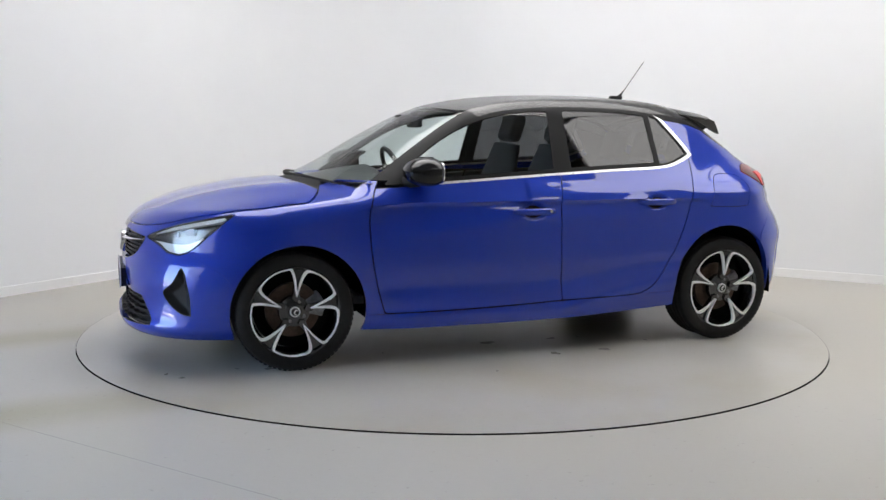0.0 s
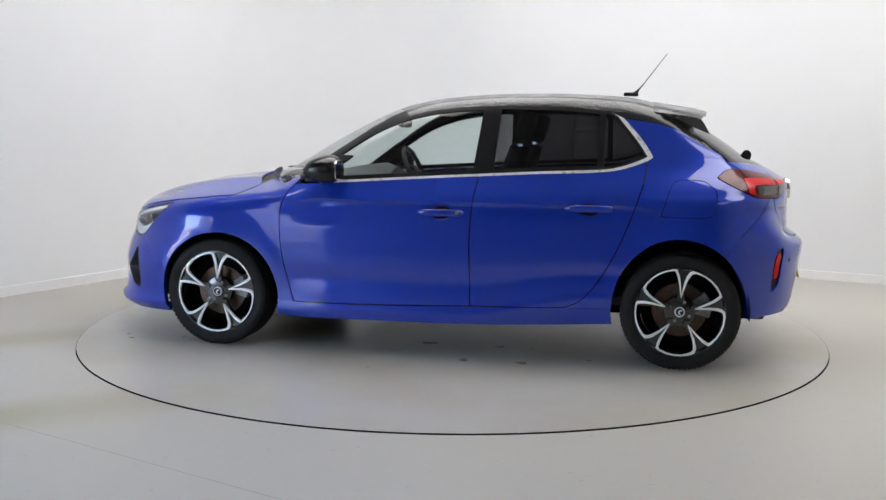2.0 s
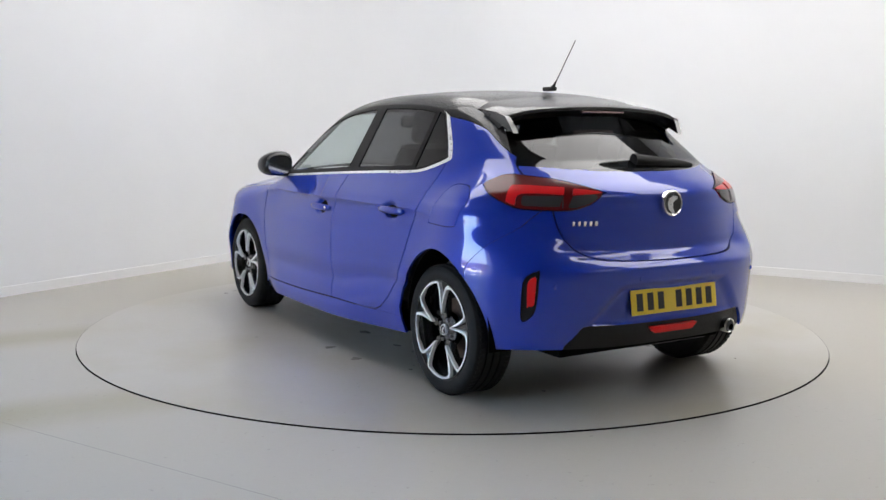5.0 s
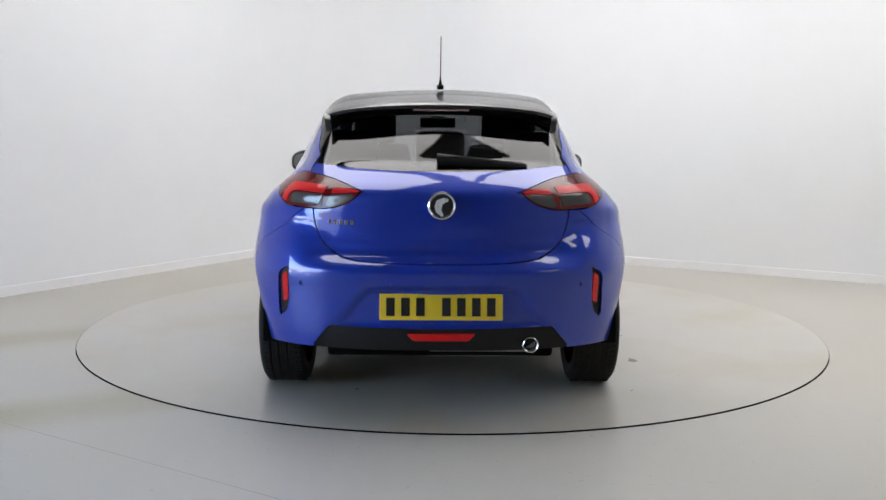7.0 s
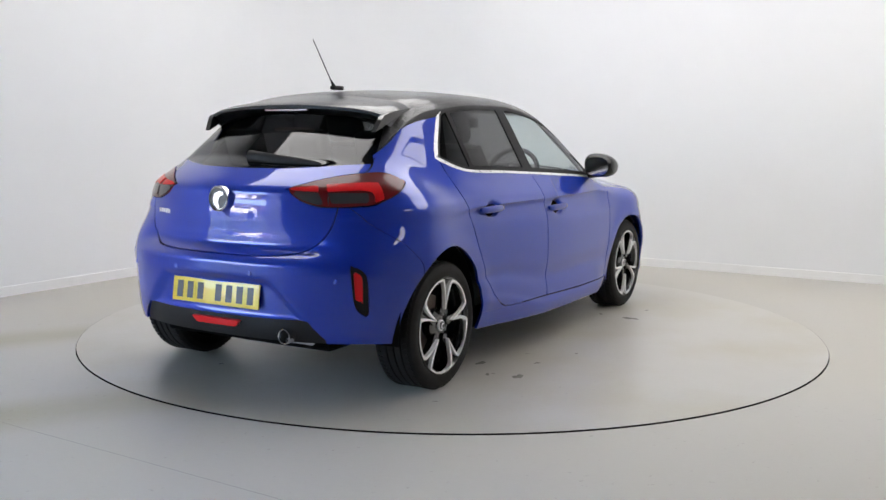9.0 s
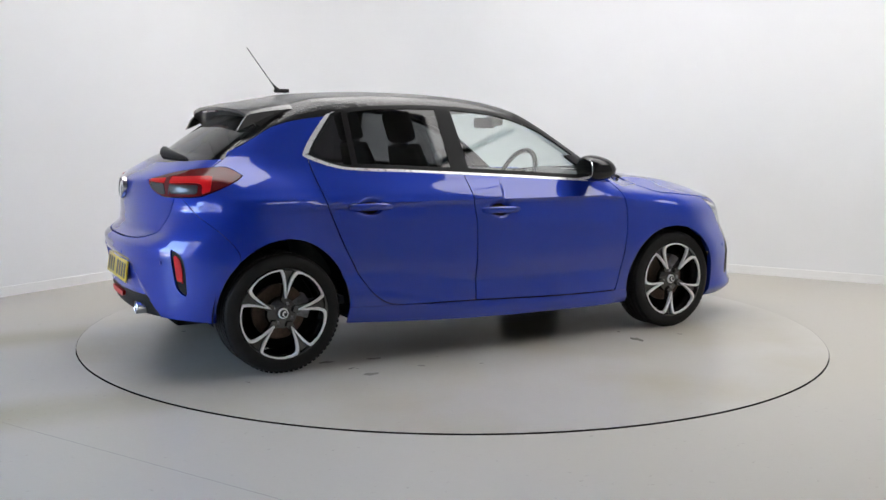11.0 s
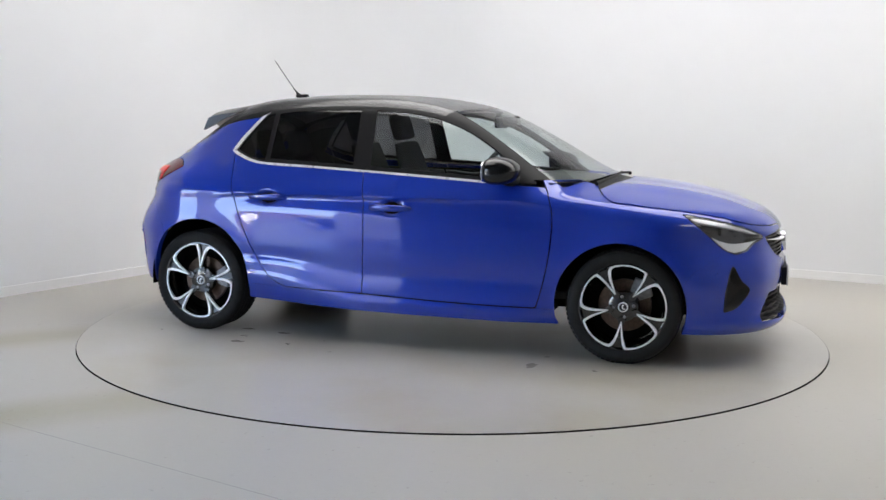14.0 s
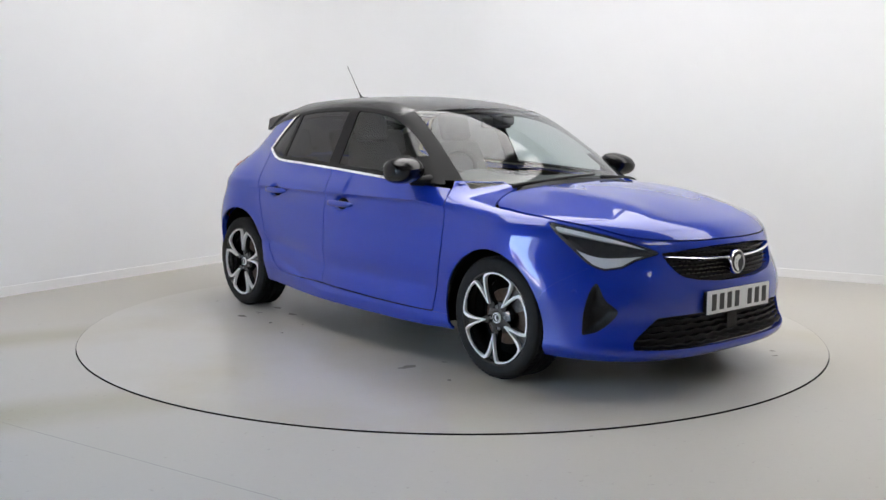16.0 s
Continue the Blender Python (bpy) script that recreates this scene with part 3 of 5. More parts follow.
def finish(sheet, depth, mirror, weld):
    """Points and faces of a panel with its edges turned in by depth."""
    V, T = sheet.V, sheet.T
    faces = [tuple(t) for t in T.tolist()]
    edge = {}
    for a, b, c in faces:
        for p, q in ((a, b), (b, c), (c, a)):
            edge[(p, q)] = 1
    rim = [(p, q) for p, q in edge if (q, p) not in edge]
    if weld:
        rim = [(p, q) for p, q in rim if not (V[p, 1] < 1e-5 and V[q, 1] < 1e-5)]
    ids = sorted({i for e in rim for i in e})
    at = {v: len(V) + k for k, v in enumerate(ids)}
    W = np.concatenate([V, V[ids] - sheet.N[ids] * depth]) if ids else V
    faces += [(q, p, at[p], at[q]) for p, q in rim]
    if mirror:
        W = W * np.array([1, -1, 1])
        faces = [tuple(reversed(f)) for f in faces]
    return W, faces


def tidy(sheet, least=400):
    """Drops crumbs: separate pieces of few triangles."""
    root = np.arange(len(sheet.V))
    T = sheet.T
    while True:
        low = root[T].min(1)
        new_root = root.copy()
        for k in range(3):
            np.minimum.at(new_root, T[:, k], low)
        new_root = new_root[new_root]
        if (new_root == root).all():
            break
        root = new_root
    ids, n = np.unique(root[T[:, 0]], return_counts=True)
    keep = set(ids[n >= min(least, n.max())].tolist())
    T = T[[r in keep for r in root[T[:, 0]].tolist()]]
    used = np.unique(T)
    back = np.full(len(sheet.V), -1)
    back[used] = np.arange(len(used))
    return Sheet(sheet.V[used], sheet.N[used], sheet.S[used], back[T])


def panel(name, sheet, material, parent=None, label="", depth=0.014, sides="LR"):
    """sides: LR makes two parts, C one part across the car's middle, L or R one side alone."""
    made = []
    if len(sheet.T):
        sheet = tidy(sheet)
    for side in ("C",) if sides == "C" else sides:
        if not len(sheet.T):
            continue
        if side == "C":
            A, fa = finish(sheet, depth, False, True)
            B, fb = finish(sheet, depth, True, True)
            mid = {i: i for i in range(len(sheet.V)) if sheet.V[i, 1] < 1e-5}
            idx = np.arange(len(B)) + len(A)
            for i in mid:
                idx[i] = i
            V, F = np.concatenate([A, B]), fa + [tuple(idx[i] for i in f) for f in fb]
        else:
            V, F = finish(sheet, depth, side == "R", False)
        me = mesh_of(name, V, F, material)
        own = parent[side] if isinstance(parent, dict) else parent
        ob = part(name, me, None, own or car, label)
        if own is None or own is car:
            ob.location = OFF
        made.append(ob)
    return dict(zip(sides, made)) if sides == "LR" else (made[0] if made else None)


SIDE, TOP = side_sheet(), top_sheet()

# lines of the panels, in side view unless said
c_hood = Curve((1.0, 0.965), (1.05, 0.945), (1.10, 0.895), (1.16, 0.857), (1.30, 0.835), (1.56, 0.806), (1.75, 0.773), (1.87, 0.738), (1.95, 0.722), (2.2, 0.722))
c_sill = Curve((0.95, 0.265), (0.806, 0.269), (0.34, 0.276), (-0.19, 0.293), (-0.64, 0.302), (-1.0, 0.312))
c_foot = Curve((2.15, 0.185), (1.9, 0.175), (1.6, 0.172), (0.9, 0.185), (-0.9, 0.222), (-1.55, 0.27), (-1.8, 0.285), (-2.0, 0.285))
c_belt = Curve((0.90, 0.905), (0.78, 0.915), (0.542, 0.930), (0.358, 0.942), (0.054, 0.960), (-0.218, 0.977), (-0.547, 0.993), (-0.843, 1.006),
               (-0.932, 1.016), (-1.019, 1.040), (-1.11, 1.078))
c_black = Curve((-0.90, 1.292), (-0.966, 1.281), (-1.145, 1.252), (-1.251, 1.217), (-1.327, 1.170), (-1.448, 1.105), (-1.56, 1.062), (-1.9, 0.95))
DLO = outline([(0.80, 0.917), (0.80, 0.917), (0.542, 0.930), (0.054, 0.960), (-0.547, 0.993), (-0.843, 1.006), (-0.95, 1.020), (-1.04, 1.048), (-1.105, 1.078),
               (-1.105, 1.095), (-1.06, 1.165), (-0.965, 1.275), (-0.93, 1.297), (-0.85, 1.322), (-0.70, 1.341), (-0.485, 1.350), (-0.241, 1.349),
               (0.004, 1.332), (0.189, 1.297), (0.375, 1.228), (0.564, 1.112)])
DLO_IN = outline([(0.80, 0.930), (0.80, 0.930), (0.542, 0.943), (0.054, 0.973), (-0.547, 1.006), (-0.843, 1.019), (-0.94, 1.033), (-1.02, 1.059), (-1.078, 1.085),
                  (-1.075, 1.098), (-1.03, 1.165), (-0.945, 1.268), (-0.915, 1.30), (-0.85, 1.3225), (-0.70, 1.3415), (-0.485, 1.3505), (-0.241, 1.3495),
                  (0.004, 1.3325), (0.189, 1.2975), (0.375, 1.2285), (0.564, 1.1125)])
DOOR_F = outline([(0.78, 1.0), (0.78, 1.0), (0.80, 0.955), (0.847, 0.881), (0.880, 0.79), (0.883, 0.668), (0.866, 0.515), (0.835, 0.375), (0.806, 0.272), (0.806, 0.272),
                  (0.34, 0.279), (-0.190, 0.296), (-0.190, 0.296), (-0.184, 0.475), (-0.181, 0.656), (-0.190, 0.835), (-0.218, 0.983), (-0.222, 1.02), (-0.222, 1.02)])
DOOR_R = outline([(-0.218, 1.02), (-0.218, 1.02), (-0.218, 0.983), (-0.190, 0.835), (-0.181, 0.656), (-0.184, 0.475), (-0.190, 0.296), (-0.190, 0.296), (-0.45, 0.300),
                  (-0.64, 0.305), (-0.72, 0.322), (-0.795, 0.375), (-0.88, 0.49), (-0.963, 0.655), (-1.029, 0.83), (-1.066, 0.955), (-1.083, 1.05), (-1.085, 1.12), (-1.085, 1.12)])
FLAP = outline([(-1.160, 0.80), (-1.170, 0.79), (-1.375, 0.79), (-1.410, 0.82), (-1.430, 0.905), (-1.40, 0.945), (-1.355, 0.97), (-1.245, 0.97), (-1.205, 0.935), (-1.18, 0.86)])


def girth(x, y):
    return XF0 + math.atan2(x - XF0, y) * 0.8 if x > XF0 else XR0 - math.atan2(XR0 - x, y) * 0.8 if x < XR0 else x


def sz(*pts):
    """An outline from (x, y, z) points, laid round the body."""
    return outline([(girth(x, y), z) for x, y, z in pts])


HEAD = sz((1.545, 0.756, 0.797), (1.545, 0.756, 0.797), (1.70, 0.69, 0.767), (1.85, 0.60, 0.728), (1.957, 0.471, 0.672), (1.957, 0.471, 0.660), (1.957, 0.471, 0.660),
          (1.905, 0.555, 0.634), (1.905, 0.555, 0.634), (1.862, 0.605, 0.600), (1.862, 0.605, 0.600), (1.805, 0.655, 0.590), (1.805, 0.655, 0.590), (1.75, 0.695, 0.615), (1.66, 0.74, 0.70))
GRILLE = outline([(-0.45, 0.665), (-0.45, 0.665), (-0.2, 0.688), (0, 0.692), (0.2, 0.688), (0.45, 0.665), (0.45, 0.665), (0.40, 0.585), (0.33, 0.548), (0.15, 0.525), (0, 0.522),
                  (-0.15, 0.525), (-0.33, 0.548), (-0.40, 0.585)])
LOWGRILLE = outline([(-0.50, 0.375), (-0.50, 0.375), (0, 0.385), (0.50, 0.375), (0.50, 0.375), (0.60, 0.285), (0.62, 0.250), (0.57, 0.235), (0, 0.228), (-0.57, 0.235),
                     (-0.62, 0.250), (-0.60, 0.285)])
DUCT = sz((1.815, 0.715, 0.54), (1.815, 0.715, 0.54), (1.845, 0.69, 0.46), (1.885, 0.655, 0.415), (1.875, 0.665, 0.375), (1.83, 0.72, 0.315), (1.775, 0.768, 0.295), (1.775, 0.768, 0.295),
          (1.78, 0.765, 0.40), (1.795, 0.74, 0.50))
TAIL = outline([(girth(-1.447, 0.76), 0.985), (girth(-1.447, 0.76), 0.985), (girth(-1.53, 0.74), 1.022), (girth(-1.62, 0.68), 1.022), (girth(-1.75, 0.53), 1.0),
                (girth(-1.84, 0.36), 0.957), (girth(-1.84, 0.36), 0.953), (girth(-1.84, 0.42), 0.91), (girth(-1.80, 0.50), 0.882), (girth(-1.75, 0.57), 0.878),
                (girth(-1.66, 0.69), 0.885), (girth(-1.60, 0.72), 0.905), (girth(-1.52, 0.745), 0.94)])
TAILGATE = outline([(-0.55, 1.10), (-0.55, 1.10), (0.55, 1.10), (0.55, 1.10), (0.585, 1.03), (0.56, 0.90), (0.545, 0.81), (0.51, 0.738), (0.437, 0.685), (0.314, 0.664), (0, 0.658),
                    (-0.314, 0.664), (-0.437, 0.685), (-0.51, 0.738), (-0.545, 0.81), (-0.56, 0.90), (-0.585, 1.03)])
DIFFUSER = outline([(-0.56, 0.20), (-0.56, 0.20), (0.56, 0.20), (0.56, 0.20), (0.548, 0.303), (0.548, 0.303), (0.48, 0.386), (0.48, 0.386), (0, 0.382), (-0.48, 0.386), (-0.48, 0.386), (-0.548, 0.303), (-0.548, 0.303)])
REFL = sz((-1.795, 0.675, 0.635), (-1.795, 0.675, 0.635), (-1.745, 0.725, 0.585), (-1.735, 0.735, 0.40), (-1.735, 0.735, 0.40), (-1.78, 0.69, 0.45), (-1.795, 0.675, 0.60))
c_bump_f = Curve((0.1, 1.53), (0.30, 1.56), (0.50, 1.62), (0.59, 1.75), (0.64, 1.80), (0.72, 1.9))
c_bump_r = Curve((0.1, -1.56), (0.45, -1.56), (0.55, -1.50), (0.62, -1.50), (0.70, -1.56), (0.80, -1.66), (0.90, -1.72))


def bump_f(s):
    return s.V[:, 0] - c_bump_f(s.V[:, 2])


def bump_r(s):
    return c_bump_r(s.V[:, 2]) - s.V[:, 0]


def neg(test, grow=0.0):
    return lambda s: -test(s) - grow


G = 0.0030
foot, no_arch = above(c_foot), arch_out

# front
panel("bonnet", TOP.where(front_of(0.9), above(c_hood, G), lambda s: s.V[:, 0] - 1.225 + 0.40 * s.V[:, 1] ** 2), M_BLUE, depth=0.02, sides="C")


def wing_line(s):
    return np.where(bent(s) > 1.119, c_hood(s.V[:, 0]) - G, 0.95) - s.V[:, 2]


def bent(s):
    return s.V[:, 0] + 0.42 * s.V[:, 1] ** 2


fender = SIDE.where(front_of(0.7), wing_line, lambda s: np.maximum(0.53 - s.N[:, 2], s.V[:, 0] - 1.3), foot, no_arch, neg(in_xz(DOOR_F), G), neg(bump_f, 0.0008), out_sz(HEAD, G), above(c_sill, 0.0), lambda s: 1.02 - s.V[:, 2])
panel("front_wing", fender, M_BLUE)
panel("wing_top", TOP.where(front_of(0.80), rear_of(1.36), lambda s: s.V[:, 1] - 0.5, lambda s: s.N[:, 2] - 0.46, wing_line, neg(in_xz(DOOR_F), G)), M_BLUE)


bumper = SIDE.where(bump_f, below(c_hood, G), foot, no_arch, out_sz(HEAD, G), out_yz(GRILLE), out_yz(LOWGRILLE), out_sz(DUCT))
front_bumper = panel("front_bumper", bumper, M_BLUE, sides="C", depth=0.03)
panel("duct", SIDE.where(front_of(1.2), in_sz(DUCT)).pushed(lambda s: -0.035 * step(0, 0.03, inside(DUCT, np.stack([s.S, s.V[:, 2]], 1)))), M_PLASTIC, label="black plastic fog lamp recess")
panel("grille", SIDE.where(front_of(1.2), in_yz(GRILLE)).pushed(-0.035), M_PLASTIC, sides="C", label="black honeycomb grille")
panel("lower_grille", SIDE.where(front_of(1.2), in_yz(LOWGRILLE)).pushed(-0.035), M_PLASTIC, sides="C", label="black lower air intake")
head_in = panel("headlamp", SIDE.where(front_of(1.2), in_sz(HEAD)).pushed(lambda s: -0.045 * step(0, 0.03, inside(HEAD, np.stack([s.S, s.V[:, 2]], 1)))), M_LAMPIN, label="dark lamp housing under clear cover")
panel("cover", SIDE.where(front_of(1.2), in_sz(HEAD, -0.001)), M_LAMPGLASS, depth=0.004, parent=None, label="clear lamp cover")

# sides
panel("sill", SIDE.where(below(c_sill, G * 0.5), foot, no_arch, front_of(-1.0), rear_of(1.0)), M_BLUE)
doors = {}


def hollow(cx, cz):
    return lambda s: -0.022 * step(1.0, 0.62, np.hypot((s.V[:, 0] - cx) / 0.078, (s.V[:, 2] - cz) / 0.043))


doors["front"] = panel("front_door", SIDE.where(in_xz(DOOR_F, -G), below(c_belt)).pushed(hollow(-0.022, 0.787)), M_BLUE)
doors["rear"] = panel("rear_door", SIDE.where(in_xz(DOOR_R, -G), below(c_belt), out_xz(DLO)).pushed(hollow(-0.798, 0.822)), M_BLUE)
quarter = SIDE.where(rear_of(-0.55), foot, no_arch, out_xz(DOOR_R, G), above(c_sill, 0.0), below(c_black, 0.0), out_xz(DLO), out_sz(TAIL, G), neg(bump_r, G),
                     lambda s: np.maximum(-inside(TAILGATE, s.V[:, [1, 2]]) - G, s.V[:, 0] + 1.35))
panel("rear_wing", quarter.where(out_xz(FLAP, G * 0.6)), M_BLUE, sides="L")
panel("rear_wing", quarter, M_BLUE, sides="R")
panel("fuel_flap", SIDE.where(in_xz(FLAP, -G * 0.6), rear_of(-1.0)), M_BLUE, sides="L")

# rear
RECESS = outline([(-0.50, 0.37), (-0.50, 0.37), (0.50, 0.37), (0.50, 0.37), (0.46, 0.40), (0.335, 0.535), (0.27, 0.562), (0, 0.568), (-0.27, 0.562), (-0.335, 0.535), (-0.46, 0.40)])


def recess(s):
    return -0.022 * step(-0.01, 0.035, inside(RECESS, s.V[:, [1, 2]]))


panel("tailgate", SIDE.where(rear_of(-1.35), in_yz(TAILGATE, -G), out_sz(TAIL, G), below(Curve((-2.2, 1.03), (-1.72, 1.036), (-1.64, 1.05), (-1.5, 1.062)), 0)), M_BLUE, sides="C", depth=0.025)
rear_bumper = panel("rear_bumper", SIDE.where(rear_of(-1.2), bump_r, foot, no_arch, out_yz(TAILGATE, G), out_sz(TAIL, G), out_yz(DIFFUSER), out_sz(REFL)).pushed(recess), M_BLUE, sides="C", depth=0.03)
panel("diffuser", SIDE.where(rear_of(-1.2), in_yz(DIFFUSER), higher(0.278)).pushed(-0.014), M_PLASTIC, sides="C", depth=0.06, label="black plastic rear diffuser")
panel("reflector_surround", SIDE.where(rear_of(-1.2), in_sz(REFL)).pushed(-0.012), M_PLASTIC, depth=0.02, label="black reflector surround")
tail_l = panel("tail_lamp", SIDE.where(rear_of(-1.2), in_sz(TAIL, -0.001)).pushed(0.003), M_DARKRED, depth=0.03, label="smoked red tail lamp")

# glasshouse
panel("window_trim", SIDE.where(in_xz(DLO), out_xz(DLO_IN), rear_of(0.62), lambda s: np.maximum(c_belt(s.V[:, 0]) + 0.03 - s.V[:, 2], -0.86 - s.V[:, 0])), M_STRIP, depth=0.006, label="bright satin window strip")
SPLIT = 0.60
upper = SIDE.where(above(c_belt, 0.0), out_xz(DLO, 0.0), lambda s: np.maximum(above(c_black, G)(s), s.V[:, 0] + 0.90), lambda s: SPLIT + 0.01 - s.N[:, 2],
                   rear_of(0.97), front_of(-1.64))
SCREEN_Y = Curve((0.2, 0.515), (0.36, 0.545), (0.6, 0.60), (0.9, 0.675), (1.1, 0.73))


def screen(s):
    return np.minimum(np.minimum(bent(s) - 0.365, 1.115 - bent(s)), SCREEN_Y(s.V[:, 0]) - s.V[:, 1])


def rear_screen(s):
    return np.minimum(np.minimum(-1.30 - s.V[:, 0], s.V[:, 2] - c_gl(s.V[:, 1])), 0.585 - 0.42 * (s.V[:, 2] - 1.05) - s.V[:, 1])


c_gl = Curve((0, 1.037), (0.3, 1.042), (0.6, 1.066))
panel("pillar_trim", upper.where(lambda s: -screen(s) - G, lambda s: -rear_screen(s) - G), M_PILLAR, label="satin black pillars and roof rail")
roof = TOP.where(lambda s: s.N[:, 2] - SPLIT + 0.01, lambda s: -screen(s) - G, lambda s: -rear_screen(s) - G, rear_of(0.93), front_of(-1.60),
                 lambda s: s.V[:, 2] - 1.075 - 0.0, lambda s: np.maximum(above(c_black, G)(s), s.V[:, 0] + 0.90), lambda s: np.maximum(-inside(DLO, s.V[:, [0, 2]]), 0.5 - s.V[:, 1]))
panel("pillar_cap", roof.where(lambda s: bent(s) - 0.362, lambda s: s.V[:, 1] - 0.4), M_PILLAR, label="satin black windscreen pillar")
roof = roof.where(lambda s: 0.362 - bent(s))
panel("roof", roof, M_WETROOF, sides="C", label="gloss black roof wet with drops")
low_post = TOP.where(lambda s: s.N[:, 2] - SPLIT + 0.01, lambda s: -screen(s) - G, front_of(0.2), lambda s: 1.075 - s.V[:, 2], lambda s: s.V[:, 1] - 0.4, lambda s: 1.115 - bent(s), higher(0.953))
panel("windscreen_pillar", low_post, M_PILLAR, label="satin black windscreen pillar foot")
panel("windscreen", TOP.where(screen), M_GLASS, sides="C", depth=0.005, label="clear windscreen")
panel("rear_window", TOP.where(rear_screen, rear_of(-1.30)), M_PRIVACY, sides="C", depth=0.005, label="dark tinted rear window")
cowl = TOP.where(lambda s: bent(s) - 1.119, lambda s: (1.221 - 0.40 * s.V[:, 1] ** 2) - s.V[:, 0] + 0.0, lambda s: 0.70 - s.V[:, 1], above(c_hood, 0.004))
panel("cowl", cowl.pushed(-0.012), M_PLASTIC, sides="C", label="black plastic windscreen cowl")

PANE_F = lambda s: np.minimum(s.V[:, 0] + 0.175 + 0.09 * (s.V[:, 2] - 0.98), 0.70 - s.V[:, 0])
PANE_R = lambda s: np.minimum(-0.285 - s.V[:, 0] - 0.05 * (s.V[:, 2] - 0.98), s.V[:, 0] + 0.83)
PANE_Q = lambda s: -0.862 - s.V[:, 0]
glass_area = SIDE.where(lambda s: np.minimum(inside(DLO, s.V[:, [0, 2]]), np.maximum(inside(DLO_IN, s.V[:, [0, 2]]), np.minimum(s.V[:, 0] + 0.86, s.V[:, 2] - c_belt(s.V[:, 0]) - 0.03))))
fp = panel("front_pane", glass_area.where(in_xz(DLO_IN, -0.022), PANE_F).pushed(-0.004), M_GLASS, depth=0.005, label="clear side window")
rp = panel("rear_pane", glass_area.where(in_xz(DLO_IN, -0.022), PANE_R).pushed(-0.004), M_PRIVACY, depth=0.005, label="dark tinted side window")
qp = panel("quarter_pane", glass_area.where(in_xz(DLO_IN, -0.012), PANE_Q).pushed(-0.004), M_PRIVACY, depth=0.005, label="dark tinted quarter window")
frame_area = glass_area.where(lambda s: -np.maximum(np.minimum(inside(DLO_IN, s.V[:, [0, 2]]) - 0.022, np.maximum(PANE_F(s), PANE_R(s))),
                                                    np.minimum(inside(DLO_IN, s.V[:, [0, 2]]) - 0.012, PANE_Q(s))))
panel("window_frame", frame_area, M_PILLAR, depth=0.01, label="gloss black window frames and door posts")
# added near-black sheets stand in for the shade behind panel gaps and cowl
panel("gap_backing", SIDE.where(front_of(-1.42), rear_of(1.45), above(c_foot, 0.01), lambda s: arch_out(s) - 0.012, below(c_belt, 0.004), below(c_hood, 0.01), lambda s: 0.98 - s.V[:, 2]).pushed(-0.016), M_DARK, label="dark sheet standing in for shade behind the panel gaps", depth=0.004)
panel("cowl_backing", TOP.where(front_of(0.80), rear_of(1.30), lambda s: bent(s) - 1.08, lambda s: 0.74 - s.V[:, 1]).pushed(-0.028), M_DARK, sides="C", depth=0.004)


def on_skin(x, z):
    """How far out the body's side is at a place in side view."""
    lo, hi = 0.0, 1.2
    for _ in range(20):
        m = (lo + hi) / 2
        if skin(np.array([x]), np.array([m]), np.array([z]))[0] < 0:
            lo = m
        else:
            hi = m
    return lo


END_Y, END_Z = np.linspace(0, 0.72, 73), np.linspace(0.2, 0.96, 153)


def end_table(sign):
    Y, Z = (q.ravel() for q in np.meshgrid(END_Y, END_Z, indexing="ij"))
    lo, hi = np.full(Y.shape, 1.0), np.full(Y.shape, 2.4)
    for _ in range(24):
        m = (lo + hi) / 2
        ins = skin(sign * m, Y, Z) < 0
        lo, hi = np.where(ins, m, lo), np.where(ins, hi, m)
    return (sign * lo).reshape(73, 153)


END = {True: end_table(1), False: end_table(-1)}


def on_end(y, z, front):
    """How far forward or back the body's end is."""
    u, v = min(abs(y), 0.7199) / 0.01, min(max(z - 0.2, 0), 0.7599) / 0.005
    i, j = int(u), int(v)
    u, v, t = u - i, v - j, END[front]
    return float((t[i, j] * (1 - u) + t[i + 1, j] * u) * (1 - v) + (t[i, j + 1] * (1 - u) + t[i + 1, j + 1] * u) * v)


def on_top(x, y):
    lo, hi = 0.5, 1.6
    for _ in range(20):
        m = (lo + hi) / 2
        if skin(np.array([x]), np.array([abs(y)]), np.array([m]))[0] < 0:
            lo = m
        else:
            hi = m
    return lo


def fit(name, bm, material, label="", parent=None, m=None, angle=40, flip=False):
    """A part of the car, in the car's own measures."""
    mm = Matrix.Translation(OFF) if parent is None else Matrix.Identity(4)
    if m is not None:
        mm = mm @ m
    return part(name, bm, material, parent or car, label, mm, angle=angle)


# ---- wheels ----
def ray_plate(bm, pts, y0, y1):
    """A strip through (degrees, radius, width), as a thin plate facing outwards."""
    P = [Vector((r * math.sin(radians(a)), 0, r * math.cos(radians(a)))) for a, r, w in pts]
    L, R = [], []
    for i, p in enumerate(P):
        d = (P[min(i + 1, len(P) - 1)] - P[max(i - 1, 0)]).normalized()
        n = Vector((d.z, 0, -d.x))
        L.append(p + n * pts[i][2] / 2)
        R.append(p - n * pts[i][2] / 2)
    cols = [[bm.verts.new((q.x, y, q.z)) for q, y in ((L[i], y0), (L[i], y1), (R[i], y1), (R[i], y0))] for i in range(len(P))]
    for a, b in zip(cols, cols[1:]):
        for k in range(3):
            bm.faces.new((a[k], a[k + 1], b[k + 1], b[k]))
    bm.faces.new(cols[0])
    bm.faces.new(list(reversed(cols[-1])))
    return bm


def spin(bm, deg, start):
    bmesh.ops.rotate(bm, verts=bm.verts[start:], cent=(0, 0, 0), matrix=Matrix.Rotation(radians(deg), 3, 'Y'))


